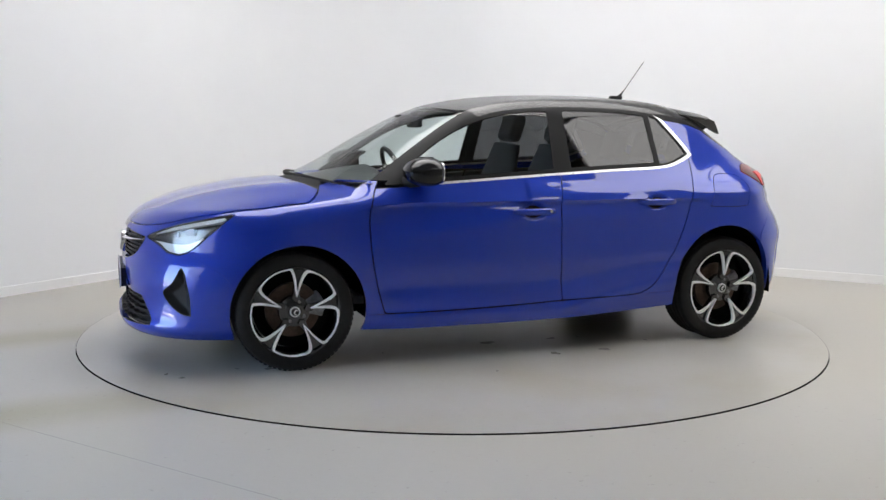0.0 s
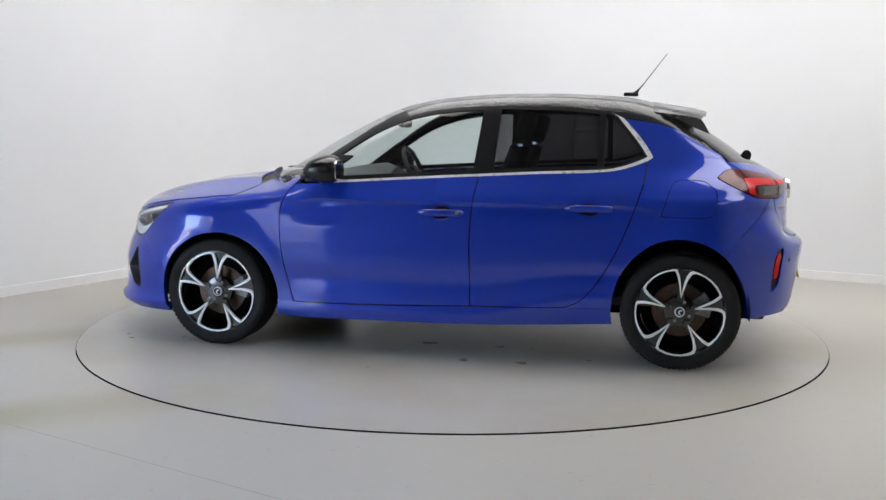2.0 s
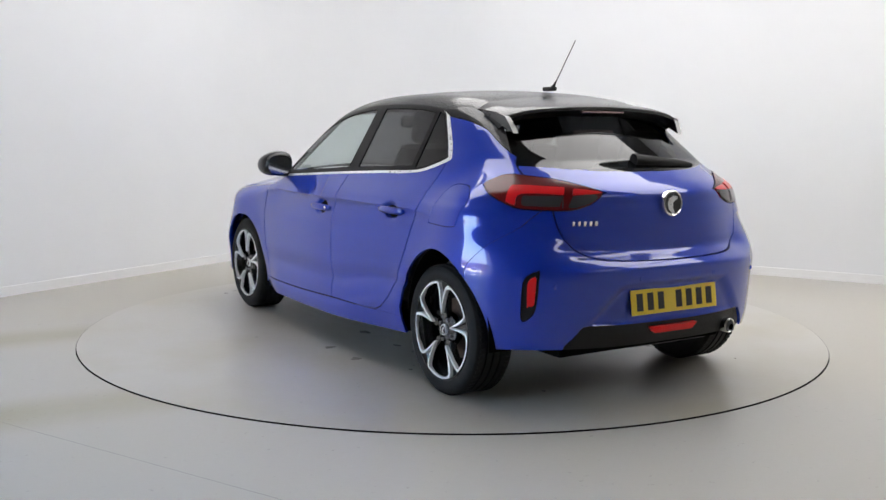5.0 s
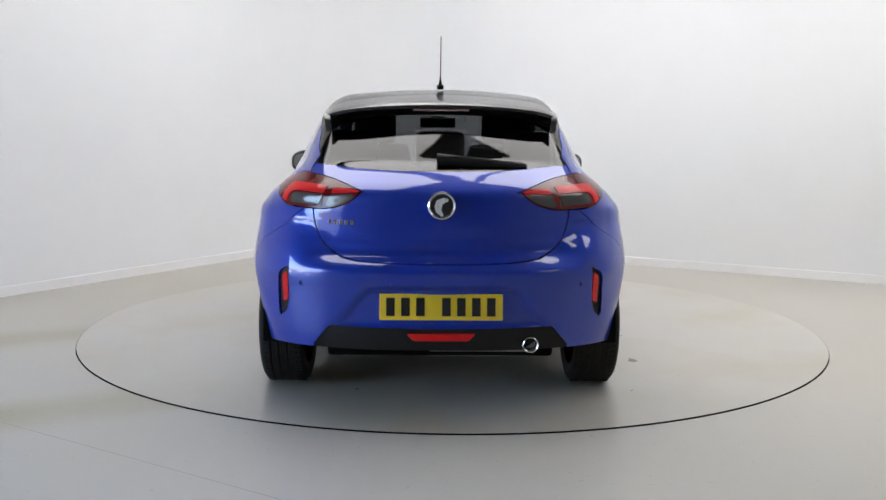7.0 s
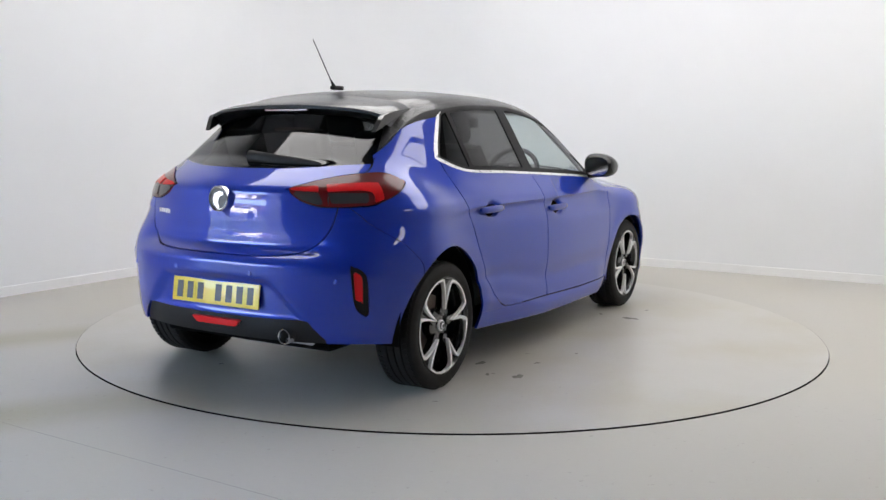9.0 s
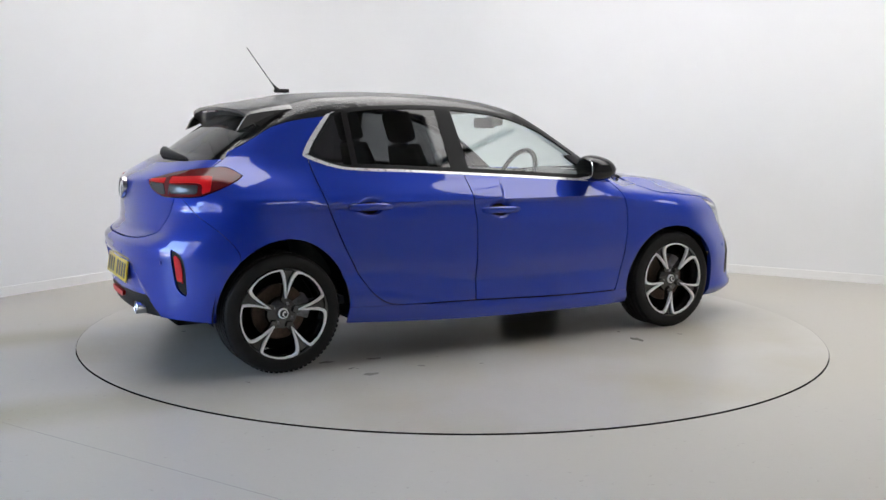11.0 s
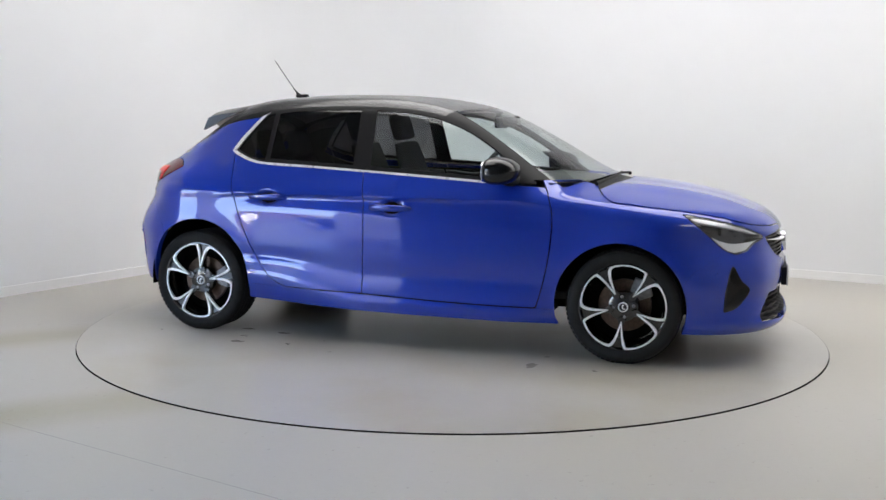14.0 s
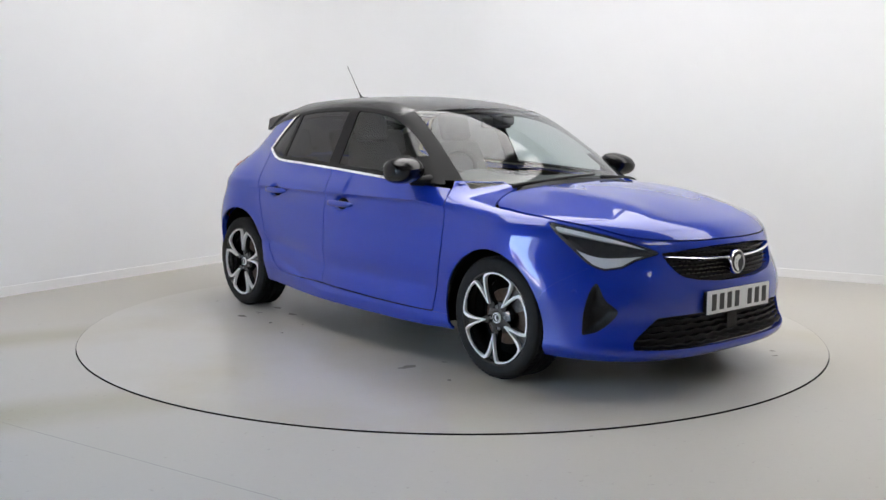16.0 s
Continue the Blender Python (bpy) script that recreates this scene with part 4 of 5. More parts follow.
def make_wheel():
    """A wheel whose outer face looks along +y, its middle at the hub."""
    w = new("wheel")
    w.parent = car
    face = 0.0
    bm = lathe(bmesh.new(), [(0.218, -0.195), (0.262, -0.207), (0.288, -0.200), (0.299, -0.183), (0.3025, -0.15), (0.3025, -0.135), (0.296, -0.133), (0.296, -0.126),
                             (0.303, -0.124), (0.303, -0.096), (0.296, -0.094), (0.296, -0.087), (0.303, -0.085), (0.303, -0.058), (0.296, -0.056), (0.296, -0.049),
                             (0.3025, -0.047), (0.299, -0.022), (0.291, -0.006), (0.278, 0.003), (0.262, 0.006), (0.245, 0.004), (0.236, 0.002), (0.231, -0.004), (0.218, -0.012)], 96, "y")
    part("tyre", bm, M_RUBBER, w, "black low-profile tyre", angle=25)
    # tread blocks round the shoulder
    bm = bmesh.new()
    for i in range(72):
        a = 2 * math.pi * i / 72
        for yy, sk in ((-0.030, 0.10), (-0.172, -0.10)):
            m = Matrix.Rotation(a, 4, 'Y') @ Matrix.Translation((0, yy, 0.3025)) @ Matrix.Rotation(sk * 3, 4, 'Z')
            box(bm, 0, 0, 0, 0.017, 0.026, 0.004, m=m)
    tagged(part("tread", bm, M_RUBBER, w, smooth=False), kind="stuff")
    bm = lathe(bmesh.new(), [(0.233, -0.006), (0.231, 0.001), (0.226, 0.002), (0.222, -0.004), (0.214, -0.02), (0.205, -0.075), (0.200, -0.13), (0.205, -0.18), (0.219, -0.195)], 96, "y")
    rim = part("rim", bm, M_RIM, w, "black alloy rim")
    for k in range(5):
        bm = bmesh.new()
        pts = [(-6, 0.050), (12, 0.070), (3, 0.10), (0.5, 0.15), (2.0, 0.195), (7, 0.222), (-17, 0.222), (-12.5, 0.205), (-9.5, 0.15), (-12, 0.10), (-22, 0.070)]
        prism(bm, [(r * math.sin(radians(a)), r * math.cos(radians(a))) for a, r in pts], -0.048, -0.016)
        spin(bm, 72 * k, 0)
        part("spoke", bm, M_RIM, rim)
        bm = ray_plate(bmesh.new(), [(-4.5, 0.078, 0.0032), (-1.9, 0.11, 0.0061), (-0.2, 0.15, 0.0092), (1.7, 0.185, 0.0120), (3.1, 0.2020, 0.0123), (4.6, 0.2170, 0.0128), (8.0, 0.2215, 0.0085),
                                     (18.0, 0.2235, 0.0075), (28.0, 0.2240, 0.0075), (38.0, 0.2235, 0.0080), (48.0, 0.2215, 0.0096), (54.0, 0.2170, 0.0139), (56.9, 0.2060, 0.0146), (59.4, 0.185, 0.0138),
                                     (61.9, 0.15, 0.0107), (64.2, 0.11, 0.0069), (67.3, 0.078, 0.0032)], -0.014, 0.0032)
        spin(bm, 72 * k, 0)
        part("spoke_edge", bm, M_SILVER, rim, "machined silver spoke edge")
    bm = lathe(bmesh.new(), [(0.001, -0.022), (0.030, -0.022), (0.033, -0.026), (0.062, -0.028), (0.078, -0.034), (0.082, -0.06), (0.001, -0.06)], 40, "y")
    hub = part("hub", bm, M_RIM, w, "black wheel hub")
    bm = lathe(bmesh.new(), [(0.001, -0.012), (0.024, -0.012), (0.0265, -0.015), (0.0265, -0.024)], 32, "y")
    cap = part("cap", bm, M_SILVER, hub, "silver centre cap")
    bm = lathe(bmesh.new(), [(0.001, -0.0108), (0.020, -0.0108), (0.020, -0.012)], 32, "y")
    part("emblem_field", bm, M_INK, hub)
    bm = ray_plate(bmesh.new(), [(-60, 0.014, 0.006), (-20, 0.010, 0.007), (60, 0.003, 0.007), (150, 0.009, 0.006), (200, 0.015, 0.005)], -0.0108, -0.0098)
    part("emblem", bm, M_SILVER, hub)
    for k in range(4):
        a = radians(45 + 90 * k + 18)
        bm = lathe(bmesh.new(), [(0.001, -0.020), (0.0075, -0.020), (0.0085, -0.026), (0.0085, -0.034)], 12, "y")
        part("bolt", bm, M_CALIPER, hub, m=Matrix.Translation((0.054 * math.sin(a), 0, 0.054 * math.cos(a))))
    bm = lathe(bmesh.new(), [(0.06, -0.085), (0.062, -0.083), (0.138, -0.083), (0.140, -0.085), (0.140, -0.103), (0.138, -0.105), (0.06, -0.105)], 64, "y")
    part("brake_disc", bm, M_DISC, w, "rusty brake disc")
    bm = bmesh.new()
    pts = [(r * math.sin(radians(a)), r * math.cos(radians(a))) for a, r in ((-105, 0.085), (-105, 0.155), (-90, 0.162), (-70, 0.162), (-55, 0.155), (-55, 0.085), (-80, 0.08))]
    prism(bm, pts, -0.13, -0.068, bevel=0.006)
    part("caliper", bm, M_CALIPER, w, "grey cast brake caliper")
    bm = lathe(bmesh.new(), [(0.001, -0.12), (0.198, -0.12), (0.198, -0.125), (0.001, -0.125)], 48, "y")
    part("backplate", bm, M_DARK, w)
    return w


wheel = make_wheel()
poses = [(HUB_X, 0.835, 0), (-HUB_X, 0.830, 2), (HUB_X, -0.835, 36), (-HUB_X, -0.830, -2)]
for i, (hx, hy, turn) in enumerate(poses):
    m = Matrix.Translation(OFF + Vector((hx, hy, 0.302))) @ pose(0, 0, 0, 0, 0, 0 if hy > 0 else 180) @ pose(0, 0, 0, 0, turn, 0)
    if i == 0:
        wheel.matrix_basis = m
    else:
        copy_thing(wheel, m)

# ---- under the body ----
for hx in (HUB_X, -HUB_X):
    for sy in (1, -1):
        bm = bmesh.new()
        n = 28
        rows = []
        for i in range(n + 1):
            a = math.pi * (-0.03 + 1.06 * i / n)
            rx, rz = (0.360, 0.360) if hx > 0 else (0.356, 0.395)
            x, z = hx + (-0.02 if hx > 0 else 0.008) + rx * math.cos(a), HUB_Z + rz * math.sin(a)
            rows.append([bm.verts.new((x, sy * yy, z)) for yy in (0.80, 0.50)])
        for a, b in zip(rows, rows[1:]):
            bm.faces.new((a[0], a[1], b[1], b[0]))
        bm.faces.new([r[1] for r in rows])
        fit("arch_liner", bm, M_DARK, "black plastic wheel arch liner")
bm = bmesh.new()
box(bm, 0.05, 0, 0.25, 3.55, 1.0, 0.06, 0.02)
box(bm, 0.0, 0, 0.235, 1.72, 1.56, 0.05, 0.015)
fit("underbody", bm, M_DARK, "dark underbody")
bm = bmesh.new()
tube(bm, [(-1.86, -0.382, 0.315), (-1.70, -0.38, 0.31), (-1.5, -0.34, 0.28), (-0.4, -0.2, 0.22)], 0.026, 14)
fit("exhaust_pipe", bm, M_CALIPER)
bm = lathe(bmesh.new(), [(0.030, -1.78), (0.034, -1.88), (0.034, -1.898), (0.031, -1.901), (0.028, -1.898), (0.027, -1.83)], 28, "x")
fit("exhaust_tip", bm, M_CHROME, "chrome exhaust tip", m=Matrix.Translation((0, -0.382, 0.313)))
bm = bmesh.new()
box(bm, -1.60, -0.18, 0.27, 0.26, 0.55, 0.12, 0.05)
fit("silencer", bm, M_CALIPER, "dull steel silencer")

# ---- doors: handles, mirrors ----
for dname, hx, hz in (("front", -0.023, 0.784), ("rear", -0.795, 0.822)):
    for side in "LR":
        sg = 1 if side == "L" else -1
        d = doors[dname][side]
        y = on_skin(hx, hz)
        bm = bmesh.new()
        prof = [(-0.122, 0.004, 0.010), (-0.112, 0.013, 0.015), (-0.08, 0.019, 0.0175), (0.0, 0.022, 0.018), (0.08, 0.019, 0.0165), (0.112, 0.012, 0.012), (0.122, 0.004, 0.006)]
        rings = []
        for dx, dy, hh in prof:
            rings.append([bm.verts.new((hx + dx, sg * (y + dy + 0.007 * math.cos(a)), hz + hh * math.sin(a))) for a in [2 * math.pi * k / 12 for k in range(12)]])
        for a, b in zip(rings, rings[1:]):
            for k in range(12):
                bm.faces.new((a[k], a[(k + 1) % 12], b[(k + 1) % 12], b[k]))
        bm.faces.new(rings[0])
        bm.faces.new(rings[-1])
        h = part("door_handle", bm, M_BLUE, d, "body-coloured door handle")
        if dname == "front" and side == "L":
            bm = lathe(bmesh.new(), [(0.001, y + 0.0255), (0.0085, y + 0.0255), (0.0095, y + 0.022)], 16, "y")
            part("lock", bm, M_CHROME, h, "chrome key lock", Matrix.Translation((-0.114, 0, 0.786)))


def make_mirror(sg, d):
    bm = bmesh.new()
    n, k = 20, 28
    cx, cy, cz = 0.600, 0.882, 1.003
    rows = []
    for i in range(n + 1):
        v = -math.pi / 2 + math.pi * i / n
        row = []
        for j in range(k):
            u = 2 * math.pi * j / k
            def sp(c, e):
                return math.copysign(abs(c) ** e, c)
            yy = sp(math.sin(v), 0.75)
            rr = sp(math.cos(v), 0.65)
            xx, zz = rr * sp(math.cos(u), 0.75), rr * sp(math.sin(u), 0.8)
            # blunt behind, tapered ahead; the top slopes down outwards
            x = cx + (0.094 if xx < 0 else 0.118) * xx
            z = cz + 0.074 * zz * (1.0 - 0.10 * max(yy, 0)) - 0.016 * max(xx, 0) * (1 if zz > 0 else -0.6) - 0.008 * yy
            x = max(x, cx - 0.075)
            row.append(bm.verts.new((x, sg * (cy + 0.096 * yy), z)))
        rows.append(row)
    for a, b in zip(rows, rows[1:]):
        for j in range(k):
            bm.faces.new((a[j], a[(j + 1) % k], b[(j + 1) % k], b[j]))
    bmesh.ops.remove_doubles(bm, verts=bm.verts, dist=0.0004)
    mi = part("door_mirror", bm, M_GLOSS, d, "gloss black door mirror", angle=50)
    bm = bmesh.new()
    pts = [(sg * (cy + 0.074 * math.copysign(abs(math.cos(a)) ** 0.7, math.cos(a))), cz - 0.004 + 0.056 * math.copysign(abs(math.sin(a)) ** 0.75, math.sin(a))) for a in [2 * math.pi * q / 28 for q in range(28)]]
    f = [bm.verts.new((cx - 0.0775, y, z)) for y, z in pts]
    g = [bm.verts.new((cx - 0.070, y, z)) for y, z in pts]
    bm.faces.new(f)
    for q in range(28):
        bm.faces.new((f[q], f[(q + 1) % 28], g[(q + 1) % 28], g[q]))
    part("mirror_glass", bm, M_REFLECTOR, mi, "mirror glass")
    bm = bmesh.new()
    tube(bm, [(0.66, sg * 0.74, 0.945), (0.65, sg * 0.80, 0.945), (0.63, sg * 0.85, 0.955)], [0.035, 0.026, 0.03], 12)
    part("arm", bm, M_PLASTIC, mi, "black mirror foot")


for side, sg in (("L", 1), ("R", -1)):
    make_mirror(sg, doors["front"][side])

# ---- tail: spoiler, wiper, badges, plate, lamps ----
bm = bmesh.new()
rows = []
for i in range(41):
    y = -0.535 + 1.07 * i / 40
    q = abs(y) / 0.535
    drop = 0.030 * q ** 2 + 0.020 * q ** 8
    fwd = 0.055 * q ** 3
    z0 = on_top(-1.12, y)
    tipx, tipz = -1.402 + fwd, 1.338 - drop
    gx = -1.27
    gz = on_top(gx, y) - 0.01
    rows.append([bm.verts.new(p) for p in ((-1.10, y, on_top(-1.10, y) - 0.004), (-1.115, y, on_top(-1.115, y) + 0.006), (-1.21, y, z0 * 0.60 + tipz * 0.40 + 0.006), (-1.31 + fwd * 0.5, y, z0 * 0.25 + tipz * 0.75 + 0.006),
                                          (tipx + 0.012, y, tipz), (tipx, y, tipz - 0.006), (tipx + 0.004, y, tipz - 0.020), (tipx + 0.035, y, tipz - 0.032), (-1.315, y, 1.288 - drop * 0.9), (gx, y, gz - 0.004))])
for a, b in zip(rows, rows[1:]):
    for k in range(9):
        bm.faces.new((a[k], a[k + 1], b[k + 1], b[k]))
bm.faces.new(rows[0])
bm.faces.new(list(reversed(rows[-1])))
spoiler = fit("roof_spoiler", bm, M_WETROOF, "gloss black roof spoiler", angle=35)
for sg in (1, -1):
    bm = bmesh.new()
    pts = [(-1.16, 1.310), (-1.30, 1.296), (-1.352, 1.282), (-1.372, 1.255), (-1.40, 1.205), (-1.33, 1.235), (-1.25, 1.275)]
    lo = [bm.verts.new((x, sg * (0.553 - 0.20 * (1.31 - z)), z)) for x, z in pts]
    hi = [bm.verts.new((x, sg * (0.525 - 0.20 * (1.31 - z)), z)) for x, z in pts]
    bm.faces.new(lo)
    bm.faces.new(list(reversed(hi)))
    for k in range(len(pts)):
        bm.faces.new((lo[k], hi[k], hi[(k + 1) % len(pts)], lo[(k + 1) % len(pts)]))
    part("fin", bm, M_ROOF, spoiler, "black spoiler side fin")
bm = bmesh.new()
box(bm, -1.392, 0, 1.308, 0.018, 0.26, 0.010, 0.003)
part("brake_light", bm, mat("clear_red_lens", (0.45, 0.30, 0.30), 0.2, coat=1.0), spoiler, "pale high brake light")

bm = bmesh.new()
box(bm, -0.978, 0, 1.4315, 0.085, 0.034, 0.022, 0.009, seg=3)
aerial = fit("aerial", bm, M_PLASTIC, "black whip aerial")
bm = bmesh.new()
tube(bm, [(-1.000, 0, 1.438), (-1.012, 0, 1.447), (-1.024, 0, 1.462), (-1.04, 0, 1.480), (-1.177, 0, 1.664)], [0.010, 0.0085, 0.005, 0.0028, 0.0022], 10)
part("rod", bm, M_PLASTIC, aerial)

# rear wiper
bm = bmesh.new()
rings = []
for k in range(13):
    y = 0.02 - 0.40 * k / 12
    f = k / 12
    hh, dd = 0.026 * (1 - f) ** 0.5 + 0.006, 0.022 * (1 - f) ** 0.6 + 0.006
    z = 1.085 - 0.026 * f
    x = -1.612 - 0.028 + 0.32 * y * y - (1.085 - z) * 1.1
    rings.append([bm.verts.new((x - dd * math.cos(a), y, z + hh * math.sin(a))) for a in [2 * math.pi * q / 10 for q in range(10)]])
for a, b in zip(rings, rings[1:]):
    for q in range(10):
        bm.faces.new((a[q], a[(q + 1) % 10], b[(q + 1) % 10], b[q]))
bm.faces.new(rings[0])
bm.faces.new(rings[-1])
wiper = fit("rear_wiper", bm, M_PLASTIC, "black rear wiper")
bm = bmesh.new()
tube(bm, [(-1.632, 0.02, 1.068), (-1.640, -0.15, 1.058), (-1.628, -0.30, 1.055), (-1.60, -0.385, 1.056)], 0.006, 8)
part("blade", bm, M_RUBBER, wiper)


def badge(x, z, face, tilt):
    """A round silver badge with a dark field and a plain figure; face +1 looks ahead, -1 back."""
    m = Matrix.Translation((x, 0, z)) @ pose(0, 0, 0, 0, tilt, 0) @ pose(0, 0, 0, 0, 0, 90 if face < 0 else -90)
    bm = lathe(bmesh.new(), [(0.001, 0.004), (0.048, 0.004), (0.050, 0.010), (0.054, 0.012), (0.058, 0.009), (0.060, 0.0), (0.060, -0.012)], 48, "y")
    b = fit("badge", bm, M_CHROME, "round chrome badge with dark field", m=m)
    bm = lathe(bmesh.new(), [(0.001, 0.0065), (0.047, 0.0065), (0.047, 0.004)], 40, "y")
    part("field", bm, M_INK, b)
    bm = ray_plate(bmesh.new(), [(185, 0.044, 0.010), (150, 0.026, 0.024), (110, 0.016, 0.032), (40, 0.016, 0.030), (-20, 0.024, 0.022), (-48, 0.036, 0.012)], 0.0065, 0.0095)
    part("figure", bm, M_STRIP, b)
    return b


badge(-1.873, 0.902, -1, 4)
badge(2.070, 0.603, 1, -4)

# model lettering as plain blocks
for k in range(5):
    y = 0.484 - 0.0235 * k
    bm = bmesh.new()
    box(bm, on_end(y, 0.822, False) + 0.002, y - 0.009, 0.822, 0.014, 0.017, 0.021, 0.001, seg=1)
    fit("letter_block", bm, M_CHROME, "chrome letter block")


def plate(x, z, face, tilt, material, label):
    m = Matrix.Translation((x, 0, z)) @ pose(0, 0, 0, 0, tilt, 0)
    bm = bmesh.new()
    box(bm, 0, 0, 0, 0.008, 0.52, 0.111, 0.003)
    p = fit("number_plate", bm, material, label, m=m)
    ys = [0.213, 0.150, 0.087, -0.022, -0.085, -0.148, -0.211]
    for y in ys:
        bm = bmesh.new()
        box(bm, face * 0.0046, y, 0, 0.0016, 0.036, 0.077)
        part("bar", bm, M_INK, p)


plate(-1.913, 0.478, -1, 8, M_YELLOW, "yellow rear number plate with dark bars")
plate(2.092, 0.430, 1, 0, M_WHITE, "white front number plate with dark bars")
bm = bmesh.new()
box(bm, 2.075, 0, 0.43, 0.028, 0.50, 0.10, 0.006)
fit("plate_holder", bm, M_PLASTIC)

# tail lamps: bright bars, grey lower field and the joint on the tailgate's edge
S_IN, S_OUT = girth(-1.75, 0.545), girth(-1.66, 0.70)
BAR_OUT = outline([(girth(-1.76, 0.525), 0.972), (girth(-1.76, 0.525), 0.972), (girth(-1.62, 0.70), 0.980), (girth(-1.60, 0.72), 0.965), (girth(-1.60, 0.72), 0.90), (girth(-1.60, 0.72), 0.90),
                   (girth(-1.64, 0.70), 0.897), (girth(-1.64, 0.70), 0.897), (girth(-1.655, 0.69), 0.945), (girth(-1.76, 0.525), 0.943), (girth(-1.76, 0.525), 0.943)])
BAR_IN = outline([(girth(-1.79, 0.50), 0.967), (girth(-1.79, 0.50), 0.967), (girth(-1.84, 0.39), 0.957), (girth(-1.84, 0.39), 0.948), (girth(-1.79, 0.50), 0.943), (girth(-1.79, 0.50), 0.943)])
GREY_OUT = outline([(girth(-1.655, 0.68), 0.938), (girth(-1.655, 0.68), 0.938), (girth(-1.76, 0.525), 0.938), (girth(-1.76, 0.525), 0.938), (girth(-1.755, 0.545), 0.893), (girth(-1.755, 0.545), 0.893),
                    (girth(-1.655, 0.68), 0.895), (girth(-1.655, 0.68), 0.895)])
GREY_IN = outline([(girth(-1.79, 0.50), 0.938), (girth(-1.79, 0.50), 0.938), (girth(-1.84, 0.40), 0.943), (girth(-1.84, 0.42), 0.915), (girth(-1.81, 0.48), 0.890), (girth(-1.785, 0.525), 0.890), (girth(-1.785, 0.525), 0.890)])
JOINT = outline([(girth(-1.765, 0.510), 1.02), (girth(-1.765, 0.510), 1.02), (girth(-1.770, 0.503), 1.02), (girth(-1.770, 0.503), 1.02), (girth(-1.765, 0.538), 0.87), (girth(-1.765, 0.538), 0.87),
                 (girth(-1.760, 0.545), 0.87), (girth(-1.760, 0.545), 0.87)])
lampbase = SIDE.where(rear_of(-1.2), in_sz(TAIL, -0.006))
panel("light_bar", lampbase.where(in_sz(BAR_OUT)).pushed(0.0065), M_RED, tail_l, "bright red light bar", depth=0.004)
panel("light_bar", lampbase.where(in_sz(BAR_IN)).pushed(0.0065), M_RED, tail_l, "bright red light bar", depth=0.004)
panel("reversing_lens", lampbase.where(in_sz(GREY_OUT)).pushed(0.0060), M_SMOKE, tail_l, "smoked grey lens", depth=0.004)
panel("reversing_lens", lampbase.where(in_sz(GREY_IN)).pushed(0.0060), M_SMOKE, tail_l, "smoked grey lens", depth=0.004)
panel("joint", lampbase.where(in_sz(JOINT)).pushed(0.0045), M_INK, tail_l, depth=0.004)
REFL_IN = sz((-1.787, 0.683, 0.610), (-1.787, 0.683, 0.610), (-1.760, 0.711, 0.578), (-1.756, 0.715, 0.465), (-1.756, 0.715, 0.465), (-1.779, 0.691, 0.482), (-1.779, 0.691, 0.482))
panel("reflector", SIDE.where(rear_of(-1.2), in_sz(REFL_IN)).pushed(-0.006), M_RED, label="red reflector", depth=0.01)
FOG = outline([(-0.145, 0.362), (-0.145, 0.362), (0.145, 0.362), (0.145, 0.362), (0.118, 0.332), (0.118, 0.332), (-0.118, 0.332), (-0.118, 0.332)])
panel("fog_lamp", SIDE.where(rear_of(-1.2), in_yz(FOG)).pushed(0.002), M_RED, label="red rear fog lamp", depth=0.02, sides="C")
for y, z in ((0.60, 0.565), (-0.60, 0.565), (0.22, 0.585), (-0.22, 0.585)):
    bm = lathe(bmesh.new(), [(0.001, -0.003), (0.010, -0.003), (0.0115, 0.0), (0.0115, 0.004)], 16, "x")
    fit("parking_sensor", bm, M_BLUE, m=Matrix.Translation((on_end(y, z, False) + 0.001, y, z)))

# ---- nose: grilles, lamps ----
bm = bmesh.new()
for r in range(9):
    z = 0.530 + 0.0185 * r
    for c in range(-14, 15):
        y = c * 0.032 + (0.016 if r % 2 else 0)
        if inside(GRILLE, np.array([[y, z]]))[0] > 0.012:
            x = on_end(y, z, True) - 0.022
            yaw = math.atan2(on_end(y + 0.01, z, True) - on_end(y - 0.01, z, True), 0.02)
            box(bm, 0, 0, 0, 0.014, 0.022, 0.006, m=Matrix.Translation((x, y, z)) @ Matrix.Rotation(-yaw, 4, 'Z'))
tagged(fit("grille_mesh", bm, M_GLOSS, "black honeycomb studs"), kind="stuff")
for sg in (1, -1):
    bm = bmesh.new()
    cols = []
    for i in range(15):
        y = sg * (0.062 + 0.365 * i / 14)
        z = 0.628 + 0.020 * (i / 14) ** 1.5
        x = on_end(y, z, True)
        hh = 0.0075 - 0.003 * i / 14
        cols.append([bm.verts.new((x + dx, y, z + dz)) for dx, dz in ((-0.02, hh), (0.002, hh * 0.9), (0.007, 0), (0.002, -hh * 0.9), (-0.02, -hh))])
    for a, b in zip(cols, cols[1:]):
        for k in range(4):
            bm.faces.new((a[k], a[k + 1], b[k + 1], b[k]))
    bm.faces.new(cols[0])
    bm.faces.new(cols[-1])
    fit("grille_bar", bm, M_CHROME, "chrome grille bar", angle=60)
